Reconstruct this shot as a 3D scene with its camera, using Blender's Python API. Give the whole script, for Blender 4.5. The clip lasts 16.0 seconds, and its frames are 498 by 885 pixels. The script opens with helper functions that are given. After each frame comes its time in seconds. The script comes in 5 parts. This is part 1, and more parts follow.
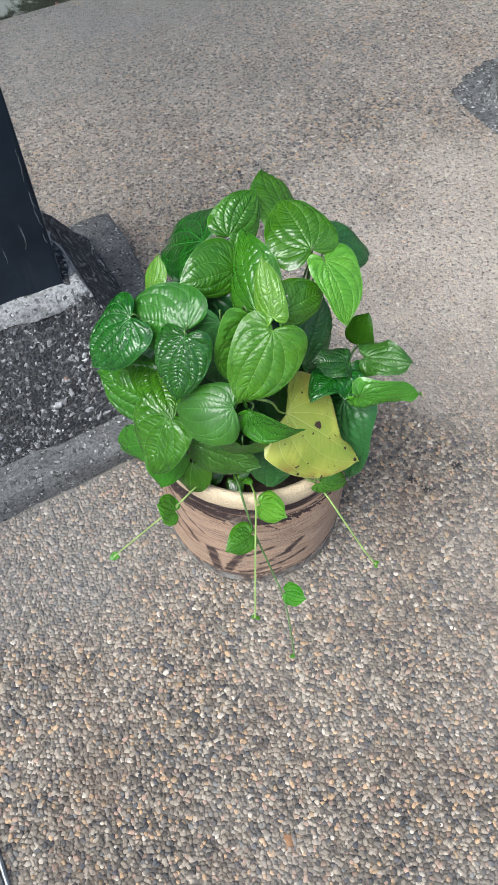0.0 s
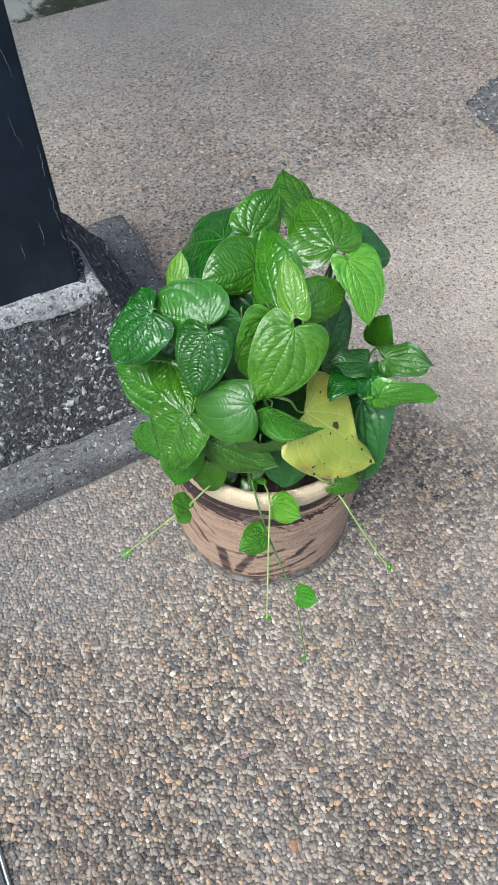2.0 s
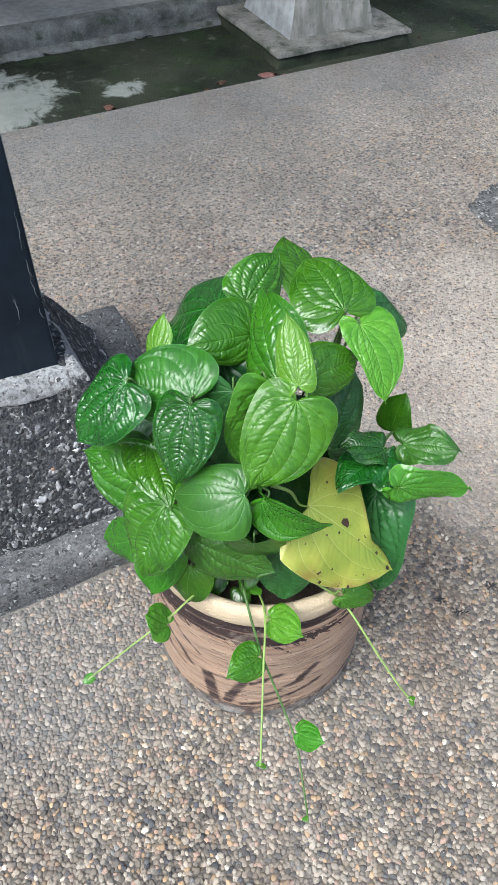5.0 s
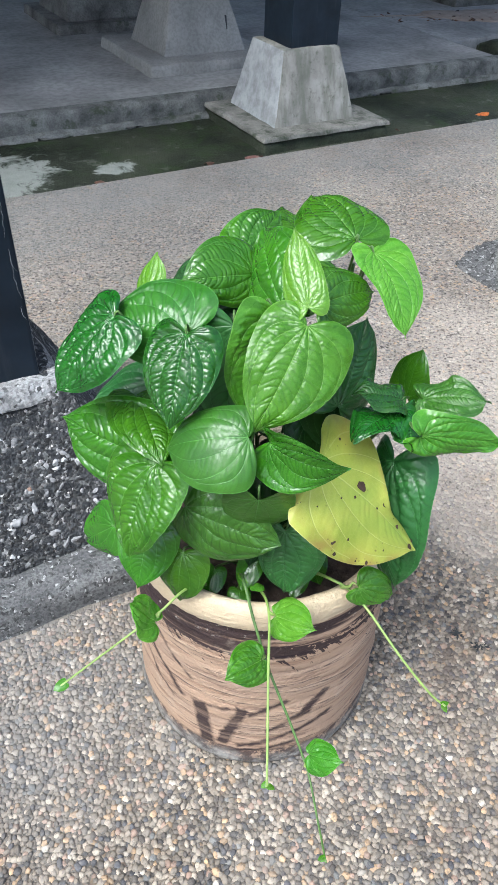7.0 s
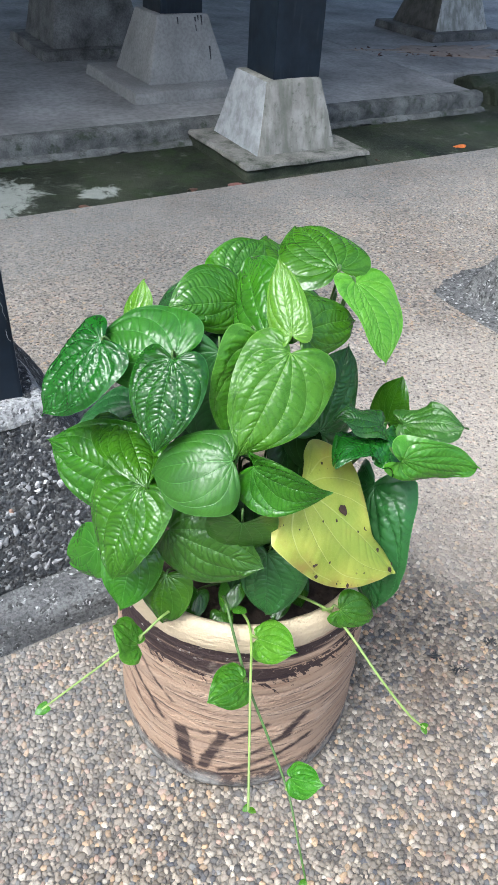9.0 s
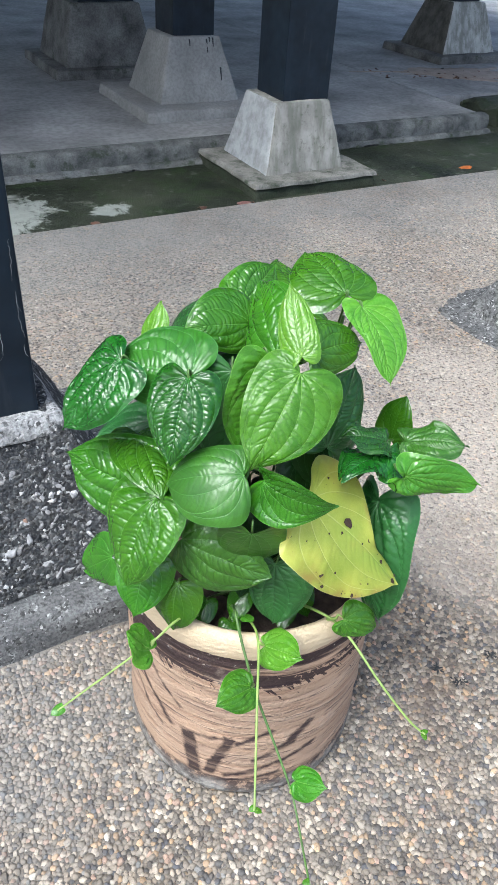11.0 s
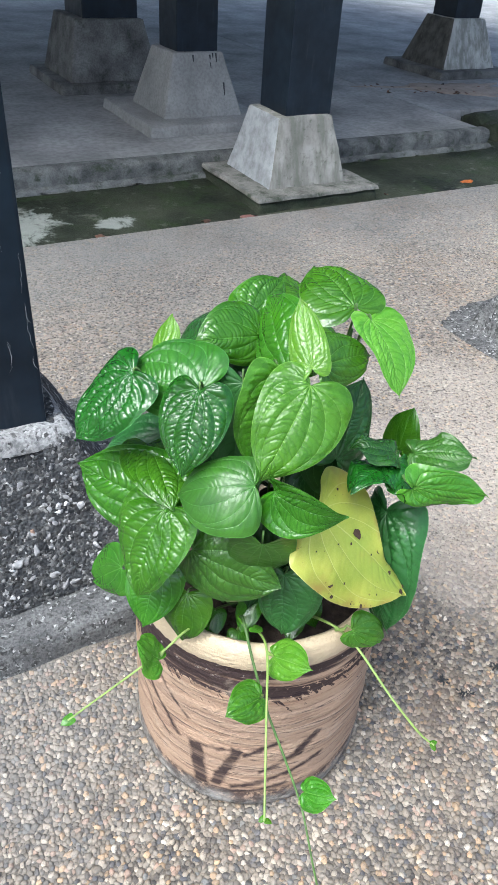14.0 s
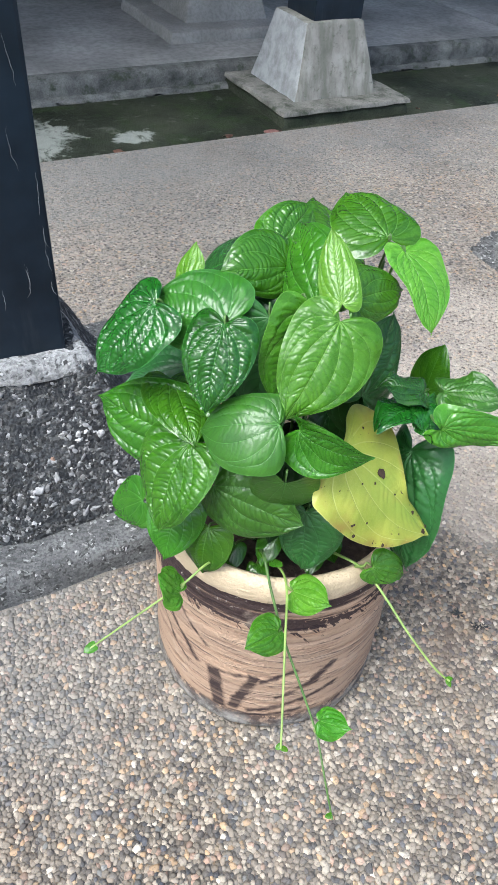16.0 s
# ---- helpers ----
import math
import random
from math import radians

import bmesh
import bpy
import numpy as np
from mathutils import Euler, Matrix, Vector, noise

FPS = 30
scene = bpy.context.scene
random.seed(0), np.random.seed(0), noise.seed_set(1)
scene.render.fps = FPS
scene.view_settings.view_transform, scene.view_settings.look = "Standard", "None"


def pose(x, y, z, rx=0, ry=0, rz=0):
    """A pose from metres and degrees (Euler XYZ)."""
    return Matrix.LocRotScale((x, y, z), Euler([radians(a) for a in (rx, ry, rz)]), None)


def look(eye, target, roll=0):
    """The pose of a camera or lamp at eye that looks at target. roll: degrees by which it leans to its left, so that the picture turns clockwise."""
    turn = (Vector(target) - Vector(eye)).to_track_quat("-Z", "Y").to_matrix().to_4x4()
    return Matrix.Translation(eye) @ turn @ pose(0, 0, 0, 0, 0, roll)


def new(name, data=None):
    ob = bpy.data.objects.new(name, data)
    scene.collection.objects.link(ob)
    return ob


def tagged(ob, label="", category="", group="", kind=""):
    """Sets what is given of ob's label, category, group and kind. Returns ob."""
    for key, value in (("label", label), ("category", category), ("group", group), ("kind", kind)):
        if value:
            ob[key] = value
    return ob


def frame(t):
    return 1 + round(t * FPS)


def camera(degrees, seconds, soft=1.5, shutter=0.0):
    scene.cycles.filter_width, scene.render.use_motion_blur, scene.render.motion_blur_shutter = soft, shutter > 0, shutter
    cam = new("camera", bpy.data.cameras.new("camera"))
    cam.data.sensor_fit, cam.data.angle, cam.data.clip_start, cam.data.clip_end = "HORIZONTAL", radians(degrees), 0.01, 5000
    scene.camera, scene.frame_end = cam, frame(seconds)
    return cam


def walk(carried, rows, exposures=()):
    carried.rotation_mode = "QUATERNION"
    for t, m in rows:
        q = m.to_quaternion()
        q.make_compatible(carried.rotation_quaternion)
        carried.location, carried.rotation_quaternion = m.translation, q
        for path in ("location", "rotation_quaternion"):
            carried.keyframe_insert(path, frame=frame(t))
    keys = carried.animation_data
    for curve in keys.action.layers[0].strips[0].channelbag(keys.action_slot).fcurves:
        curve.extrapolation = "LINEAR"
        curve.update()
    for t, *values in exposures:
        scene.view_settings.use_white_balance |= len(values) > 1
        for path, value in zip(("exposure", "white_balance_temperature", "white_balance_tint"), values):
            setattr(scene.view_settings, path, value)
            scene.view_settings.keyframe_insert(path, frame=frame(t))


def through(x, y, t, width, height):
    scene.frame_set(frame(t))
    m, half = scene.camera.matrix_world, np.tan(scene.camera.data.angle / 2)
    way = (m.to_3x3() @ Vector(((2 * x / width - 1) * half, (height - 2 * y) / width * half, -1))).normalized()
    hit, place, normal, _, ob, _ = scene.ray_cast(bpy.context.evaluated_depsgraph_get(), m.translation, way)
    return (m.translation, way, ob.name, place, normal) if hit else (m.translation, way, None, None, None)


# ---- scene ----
cam = camera(38.2, 16.0)
PATH = [
    (0, (0.036, -0.629, 1.226), (-0.016, 0.401, -0.488), -0.6),
    (0.5, (0.033, -0.629, 1.23), (-0.025, 0.412, -0.477), -0.8),
    (1, (0.031, -0.63, 1.229), (-0.035, 0.418, -0.474), -1.1),
    (1.5, (0.025, -0.637, 1.219), (-0.036, 0.412, -0.482), -0.0),
    (2, (0.016, -0.641, 1.216), (-0.038, 0.413, -0.483), 0.7),
    (2.5, (0.012, -0.642, 1.217), (-0.041, 0.417, -0.479), 0.8),
    (3, (0.01, -0.639, 1.213), (-0.044, 0.424, -0.48), 0.6),
    (3.5, (0.006, -0.634, 1.207), (-0.041, 0.435, -0.482), 0.9),
    (4, (-0.002, -0.615, 1.188), (-0.043, 0.468, -0.493), 1.4),
    (4.5, (0.002, -0.574, 1.153), (-0.023, 0.566, -0.49), 1.7),
    (5, (0.019, -0.573, 1.084), (-0.049, 0.729, -0.432), 1.4),
    (5.2, (0.028, -0.573, 1.04), (-0.064, 0.757, -0.451), 0.6),
    (7.3, (0.007, -0.62, 0.919), (-0.022, 0.911, -0.368), 2.4),
    (7.5, (0.01, -0.619, 0.921), (-0.012, 0.914, -0.363), 2.6),
    (8, (0.001, -0.619, 0.921), (-0.018, 0.902, -0.377), 3.2),
    (8.5, (0.002, -0.62, 0.927), (0.001, 0.923, -0.345), 3.5),
    (9, (0.005, -0.625, 0.927), (0.015, 0.936, -0.323), 3.7),
    (11.5, (-0.005, -0.653, 0.95), (-0.012, 0.936, -0.265), 4.1),
    (12, (-0.01, -0.654, 0.95), (-0.036, 0.939, -0.259), 3.4),
    (12.5, (-0.013, -0.655, 0.951), (-0.037, 0.939, -0.257), 3.4),
    (13, (-0.011, -0.656, 0.951), (-0.023, 0.944, -0.249), 3.9),
    (13.5, (-0.01, -0.657, 0.952), (-0.017, 0.947, -0.242), 4.1),
    (14, (-0.01, -0.656, 0.951), (-0.018, 0.948, -0.244), 4.1),
    (14.5, (-0.009, -0.649, 0.946), (-0.02, 0.948, -0.258), 4.1),
    (15, (-0.011, -0.646, 0.943), (-0.033, 0.936, -0.281), 4.0),
    (15.5, (-0.012, -0.647, 0.943), (-0.041, 0.927, -0.29), 3.8),
    (16, (-0.018, -0.638, 0.951), (-0.054, 0.828, -0.409), 4.5),
]
walk(cam, [(t, look(eye, target, roll)) for t, eye, target, roll in PATH], [(0.0, 1.05, 5945, 4), (1.0, 1.05, 5860, 4), (4.0, 1.05, 5860, 4), (5.2, 1.23, 5890, 4), (7.4, 1.37, 5835, 4), (9.2, 1.37, 5835, 4), (11.5, 1.43, 5870, 4), (15.3, 1.41, 5890, 4), (16.0, 1.35, 5905, 4)])

# ---- world and light ----
world = bpy.data.worlds.new("sky_world")
scene.world = world
world.use_nodes = True
wn = world.node_tree
wn.nodes.clear()
sky = wn.nodes.new("ShaderNodeTexSky")
sky.sky_type, sky.sun_disc = "NISHITA", False
sky.sun_elevation, sky.sun_rotation = radians(59.5), radians(217.5)
sky.air_density, sky.dust_density, sky.ozone_density = 1.0, 6.0, 1.0
wbg = wn.nodes.new("ShaderNodeBackground")
wbg.inputs["Strength"].default_value = 0.122
wout = wn.nodes.new("ShaderNodeOutputWorld")
wn.links.new(sky.outputs["Color"], wbg.inputs["Color"])
wn.links.new(wbg.outputs["Background"], wout.inputs["Surface"])

sun_data = bpy.data.lights.new("sun", "SUN")
sun_data.energy, sun_data.angle, sun_data.color = 1.4, radians(36), (0.96, 0.985, 1.0)
sun = new("sun", sun_data)
sun.matrix_world = look((-1.15, -1.5, 3.2), (0, 0, 0))


# ---- materials ----
def material(name, rough=0.6, spec=0.5):
    m = bpy.data.materials.new(name)
    m.use_nodes = True
    b = m.node_tree.nodes["Principled BSDF"]
    b.inputs["Roughness"].default_value = rough
    b.inputs["Specular IOR Level"].default_value = spec
    return m


class Graph:
    """Brief helpers for the nodes of one material."""

    def __init__(self, m):
        self.m, self.t = m, m.node_tree
        self.b = self.t.nodes["Principled BSDF"]

    def node(self, kind, **values):
        n = self.t.nodes.new(kind)
        for key, v in values.items():
            n.inputs[key.replace("_", " ")].default_value = v
        return n

    def link(self, a, b):
        self.t.links.new(a, b)

    def coords(self, which="Object"):
        return self.node("ShaderNodeTexCoord").outputs[which]

    def noise(self, scale, detail=4.0, rough=0.55, at=None, distort=0.0):
        n = self.node("ShaderNodeTexNoise", Scale=scale, Detail=detail, Roughness=rough, Distortion=distort)
        self.link(at if at else self.coords(), n.inputs["Vector"])
        return n.outputs["Fac"]

    def cells(self, scale, feature="F1", at=None, jitter=1.0):
        n = self.node("ShaderNodeTexVoronoi", Scale=scale, Randomness=jitter)
        n.feature = feature
        self.link(at if at else self.coords(), n.inputs["Vector"])
        return n

    def ramp(self, fac, stops, mode="LINEAR"):
        n = self.node("ShaderNodeValToRGB")
        n.color_ramp.interpolation = mode
        e = n.color_ramp.elements
        while len(e) < len(stops):
            e.new(0.5)
        for el, (p, c) in zip(e, stops):
            el.position = p
            el.color = (c, c, c, 1) if isinstance(c, (int, float)) else (*c, 1)
        self.link(fac, n.inputs["Fac"])
        return n.outputs["Color"]

    def mix(self, fac, a, b, blend="MIX"):
        n = self.node("ShaderNodeMix")
        n.data_type, n.blend_type = "RGBA", blend
        for key, v in ((0, fac), (6, a), (7, b)):
            if isinstance(v, (int, float)):
                n.inputs[key].default_value = v
            elif isinstance(v, tuple):
                n.inputs[key].default_value = (*v, 1)
            else:
                self.link(v, n.inputs[key])
        return n.outputs[2]

    def math(self, op, a, b=0.0, c=0.0):
        n = self.node("ShaderNodeMath")
        n.operation = op
        for i, v in enumerate((a, b, c)):
            if isinstance(v, (int, float)):
                n.inputs[i].default_value = v
            else:
                self.link(v, n.inputs[i])
        return n.outputs[0]

    def color(self, out):
        self.link(out, self.b.inputs["Base Color"])

    def rough(self, out):
        self.link(out, self.b.inputs["Roughness"])

    def bump(self, height, distance, strength=1.0, on=None):
        n = self.node("ShaderNodeBump", Strength=strength, Distance=distance)
        self.link(height, n.inputs["Height"])
        if on:
            self.link(on, n.inputs["Normal"])
        self.link(n.outputs["Normal"], self.b.inputs["Normal"])
        return n.outputs["Normal"]


PEBBLES = [(0, (0.211, 0.173, 0.132)), (0.14, (0.320, 0.269, 0.212)), (0.27, (0.143, 0.118, 0.092)), (0.4, (0.230, 0.196, 0.158)),
           (0.5, (0.059, 0.050, 0.046)), (0.56, (0.378, 0.328, 0.261)), (0.64, (0.113, 0.099, 0.086)), (0.7, (0.429, 0.288, 0.164)),
           (0.765, (0.543, 0.486, 0.405)), (0.785, (0.024, 0.027, 0.035)), (0.84, (0.351, 0.235, 0.174)), (0.895, (0.158, 0.161, 0.158)), (0.925, (0.395, 0.339, 0.265)), (0.95, (0.053, 0.058, 0.074))]


def patches(g, out):
    """Broad stains and trodden dust, warm in places, dark damp grime, and three soft ellipses of other tone: one pale,
    one grey, one dark.
    """
    at = g.node("ShaderNodeNewGeometry").outputs["Position"]
    out = g.mix(g.ramp(g.noise(3.1, 5, 0.6, at), [(0.42, 0.0), (0.68, 0.36)]), out, (0.285, 0.256, 0.225))
    out = g.mix(g.ramp(g.noise(5.3, 6, 0.65, at, 0.6), [(0.5, 0.0), (0.72, 0.32)]), out, (0.17, 0.115, 0.08))
    out = g.mix(g.ramp(g.noise(17, 4, 0.6, at, 0.5), [(0.64, 0.0), (0.74, 0.4)]), out, (0.36, 0.265, 0.16))
    stain = g.ramp(g.noise(1.6, 7, 0.6, at), [(0.32, (0.72, 0.71, 0.71)), (0.62, (1.0, 1.0, 1.0))])
    out = g.mix(1.0, out, stain, "MULTIPLY")
    where = g.node("ShaderNodeSeparateXYZ")
    g.link(at, where.inputs[0])
    frays = g.math("MULTIPLY", g.math("SUBTRACT", g.noise(4, 6, 0.65, at, 0.6), 0.5), 2.6)
    for x, y, rx, ry, tint, most in ((0.56, 0.66, 0.56, 0.54, (0.42, 0.37, 0.32), 0.52), (-0.36, -0.08, 0.34, 0.26, (0.215, 0.208, 0.20), 0.4), (-0.35, 1.5, 0.75, 0.5, (0.14, 0.138, 0.132), 0.4)):
        far = g.math("ADD", g.math("POWER", g.math("ABSOLUTE", g.math("DIVIDE", g.math("SUBTRACT", where.outputs["X"], x), rx)), 2.0),
                     g.math("POWER", g.math("ABSOLUTE", g.math("DIVIDE", g.math("SUBTRACT", where.outputs["Y"], y), ry)), 2.0))
        out = g.mix(g.ramp(g.math("ADD", far, frays), [(0.15, most), (1.0, 0.0)]), out, tint)
    return out


def pebble_material(name, dust):
    m = material(name, 0.7, 0.25)
    g = Graph(m)
    rnd = g.node("ShaderNodeNewGeometry").outputs["Random Per Island"]
    col = g.ramp(rnd, PEBBLES, "CONSTANT")
    second = g.node("ShaderNodeTexWhiteNoise")
    second.noise_dimensions = "1D"
    g.link(g.math("MULTIPLY", rnd, 977.0), second.inputs["W"])
    worth = g.ramp(second.outputs["Value"], [(0.0, 0.62), (0.5, 1.02), (0.85, 1.18), (1.0, 1.38)])
    col = g.mix(1.0, col, worth, "MULTIPLY")
    grain = g.noise(520, 4, 0.65)
    col = g.mix(g.ramp(grain, [(0.36, 0.0), (0.7, 0.3)]), col, (0.24, 0.225, 0.205))
    col = g.mix(g.ramp(g.noise(300, 3), [(0.34, 0.5), (0.46, 0.0)]), col, (0.05, 0.045, 0.04))
    col = g.mix(dust, col, (0.24, 0.212, 0.18))
    g.color(patches(g, col))
    g.bump(grain, 0.0006, 0.5)
    return m


def pavement_material():
    m = material("exposed_aggregate", 0.8, 0.3)
    g = Graph(m)
    v = g.cells(112)
    sep = g.node("ShaderNodeSeparateColor")
    g.link(v.outputs["Color"], sep.inputs["Color"])
    stones = g.ramp(sep.outputs["Red"], PEBBLES, "CONSTANT")
    edge = g.ramp(g.cells(112, "DISTANCE_TO_EDGE").outputs["Distance"], [(0.02, 0.0), (0.12, 1.0)])
    cement = g.mix(g.ramp(g.noise(26, 6, 0.65), [(0.3, 0.0), (0.7, 1.0)]), (0.15, 0.141, 0.13), (0.31, 0.292, 0.266))
    holes = g.cells(92)
    which = g.node("ShaderNodeSeparateColor")
    g.link(holes.outputs["Color"], which.inputs["Color"])
    reach = g.math("ADD", holes.outputs["Distance"], g.math("MULTIPLY", which.outputs["Green"], 0.34))
    pits = g.ramp(g.math("ADD", reach, g.math("MULTIPLY", g.noise(240, 2), 0.12)), [(0.33, (0.2, 0.195, 0.2)), (0.45, (1.05, 1.05, 1.05))])
    pits = g.mix(1.0, pits, g.ramp(g.noise(125, 3, 0.6, distort=0.4), [(0.37, (0.3, 0.29, 0.29)), (0.47, (1, 1, 1)), (0.6, (1, 1, 1)), (0.68, (1.5, 1.45, 1.38))]), "MULTIPLY")
    col = g.mix(g.math("MULTIPLY", edge, 0.96), cement, stones)
    # smooth grey cement along the drain, pale trodden ground before it
    across = g.node("ShaderNodeSeparateXYZ")
    g.link(g.coords(), across.inputs[0])
    band = g.math("ADD", across.outputs["Y"], g.math("MULTIPLY", g.math("SUBTRACT", g.noise(2.4, 5, 0.6), 0.5), 0.9))
    col = g.mix(g.ramp(g.math("SUBTRACT", band, 3.75), [(0.0, 0.0), (0.25, 0.2), (0.62, 0.1)]), col, (0.33, 0.29, 0.255))
    col = g.mix(g.math("MULTIPLY", g.ramp(g.noise(30, 5, 0.6), [(0.4, 0.0), (0.65, 0.4)]), g.ramp(g.math("SUBTRACT", band, 3.6), [(0.2, 0.0), (0.6, 1.0)])), col, (0.30, 0.275, 0.25))
    col = g.mix(g.ramp(g.math("SUBTRACT", band, 4.3), [(0.0, 0.0), (0.45, 0.62)]), col, g.mix(g.noise(14, 6, 0.6), (0.125, 0.13, 0.13), (0.215, 0.22, 0.218)))
    # grimy cement between the loose-lying pebbles of the yard's front
    where = g.node("ShaderNodeSeparateXYZ")
    g.link(g.node("ShaderNodeNewGeometry").outputs["Position"], where.inputs[0])
    grime = g.ramp(g.math("ADD", where.outputs["Y"], g.math("MULTIPLY", g.noise(9, 3), 0.3)), [(0.1, 0.7), (0.75, 0.0)])
    out = g.math("MAXIMUM", g.math("SUBTRACT", g.math("ABSOLUTE", g.math("SUBTRACT", where.outputs["X"], 0.06)), 0.68), g.math("SUBTRACT", -0.8, where.outputs["Y"]))
    grime = g.math("MULTIPLY", grime, g.math("LESS_THAN", out, 0.0))
    col = g.mix(grime, col, (0.075, 0.065, 0.056))
    col = patches(g, col)
    g.color(g.mix(g.math("MULTIPLY", g.math("MULTIPLY_ADD", grime, -0.8, 0.85), g.ramp(g.math("SUBTRACT", band, 4.3), [(0.0, 1.0), (0.6, 0.4)])), col, pits, "MULTIPLY"))
    g.bump(g.math("ADD", edge, g.noise(160, 3)), 0.002, 0.6)
    return m


def concrete_material(name, dark, light, scale=5.0, moss=0.0, bump=0.002, rough=0.85):
    m = material(name, rough, 0.25)
    g = Graph(m)
    col = g.mix(g.ramp(g.noise(scale, 7, 0.62), [(0.3, 0.0), (0.7, 1.0)]), dark, light)
    col = g.mix(g.ramp(g.noise(scale * 16, 4), [(0.40, 0.22), (0.56, 0.0)]), col, tuple(c * 0.5 for c in dark))
    if moss:
        col = g.mix(g.ramp(g.noise(scale * 1.4, 6, 0.7), [(0.62 - moss * 0.35, 0.0), (0.75 - moss * 0.3, 0.85)]), col, (0.028, 0.04, 0.022))
    g.color(col)
    g.bump(g.math("ADD", g.noise(scale * 12, 6), g.noise(180, 3)), bump, 0.6)
    return m


MAT_PEBBLE = pebble_material("pebbles", 0.06)
MAT_WORN = pebble_material("worn_pebbles", 0.3)
MAT_PAVE = pavement_material()
def rough_concrete(name, paste0, paste1, scale, share, depth=0.010, lumps=-0.35):
    """Dark weathered cement in which angular grit of all greys shows."""
    m = material(name, 0.85, 0.25)
    g = Graph(m)
    at = g.node("ShaderNodeMix")
    at.data_type = "VECTOR"
    at.inputs[0].default_value = 0.012
    g.link(g.coords(), at.inputs[4])
    wob = g.node("ShaderNodeTexNoise", Scale=60.0, Detail=3.0)
    g.link(g.coords(), wob.inputs["Vector"])
    g.link(wob.outputs["Color"], at.inputs[5])
    bits = g.cells(scale, "F1", at.outputs[1])
    sep = g.node("ShaderNodeSeparateColor")
    g.link(bits.outputs["Color"], sep.inputs["Color"])
    grit = g.ramp(sep.outputs["Green"], [(0.0, 0.03), (0.25, 0.06), (0.5, 0.10), (0.7, 0.17), (0.86, 0.28), (0.95, 0.44)], "CONSTANT")
    paste = g.mix(g.ramp(g.noise(18, 7, 0.65), [(0.3, 0.0), (0.7, 1.0)]), paste0, paste1)
    paste = g.mix(g.ramp(g.noise(190, 4, 0.6), [(0.4, 0.55), (0.56, 0.0)]), paste, tuple(c * 0.35 for c in paste0))
    g.color(g.mix(g.ramp(g.noise(75, 4), [(0.56 - share * 0.2, 0.0), (0.62 - share * 0.2, 0.85)]), paste, grit))
    g.bump(g.math("ADD", g.noise(90, 6, 0.65), g.math("ADD", g.math("MULTIPLY", bits.outputs["Distance"], lumps), g.math("MULTIPLY", g.noise(320, 4, 0.6), 0.5))), depth, 0.8)
    return m


MAT_ROUGH = rough_concrete("rough_dark_concrete", (0.022, 0.024, 0.028), (0.10, 0.103, 0.109), 190, 0.5, 0.012, -0.6)
MAT_PLINTH = rough_concrete("worn_grey_concrete", (0.075, 0.076, 0.078), (0.175, 0.176, 0.177), 240, 0.2, 0.005, -0.15)
MAT_GRITTY = rough_concrete("worn_gritty_concrete", (0.05, 0.052, 0.055), (0.21, 0.21, 0.21), 160, 0.5, 0.003)
MAT_PIER_DRY = concrete_material("dry_pale_concrete", (0.2, 0.2, 0.2), (0.34, 0.34, 0.335), 5)
MAT_SLAB = concrete_material("grey_concrete_slab", (0.145, 0.145, 0.147), (0.37, 0.37, 0.37), 2.2, 0.0)
MAT_DRAIN = concrete_material("mossy_drain", (0.010, 0.014, 0.008), (0.055, 0.062, 0.042), 9.0, 0.35, 0.006, rough=0.7)


def drain_material():
    """Damp black-green moss over cement, with two pale lime crusts."""
    m = material("mossy_drain_floor", 0.55, 0.15)
    g = Graph(m)
    at = g.node("ShaderNodeSeparateXYZ")
    g.link(g.coords(), at.inputs[0])
    base = g.mix(g.ramp(g.noise(2.2, 7, 0.65), [(0.35, 0.0), (0.65, 1.0)]), (0.007, 0.010, 0.007), (0.045, 0.051, 0.034))
    base = g.mix(g.ramp(g.noise(6, 6, 0.7, distort=0.5), [(0.52, 0.0), (0.66, 0.7)]), base, (0.025, 0.042, 0.014))
    base = g.mix(g.ramp(g.noise(13, 5, 0.7), [(0.6, 0.0), (0.7, 0.55)]), base, (0.13, 0.135, 0.115))
    frays = g.math("MULTIPLY", g.math("SUBTRACT", g.noise(7, 8, 0.7, distort=0.8), 0.5), 5.0)
    for u, v, ru, rv in ((0.10, -0.06, 0.25, 0.25), (0.57, -0.16, 0.085, 0.075), (0.02, -0.22, 0.12, 0.09)):
        far = g.math("ADD", g.math("POWER", g.math("ABSOLUTE", g.math("DIVIDE", g.math("SUBTRACT", at.outputs["X"], u), ru)), 2.0),
                     g.math("POWER", g.math("ABSOLUTE", g.math("DIVIDE", g.math("SUBTRACT", at.outputs["Y"], v), rv)), 2.0))
        base = g.mix(g.ramp(g.math("ADD", far, frays), [(0.5, 0.85), (1.0, 0.0)]), base, g.mix(g.noise(30, 5), (0.20, 0.22, 0.20), (0.36, 0.375, 0.345)))
    g.color(base)
    g.rough(g.math("ADD", 0.5, g.math("MULTIPLY", g.noise(5, 4), 0.4)))
    g.bump(g.math("ADD", g.noise(40, 6), g.noise(150, 4)), 0.006, 0.7)
    return m


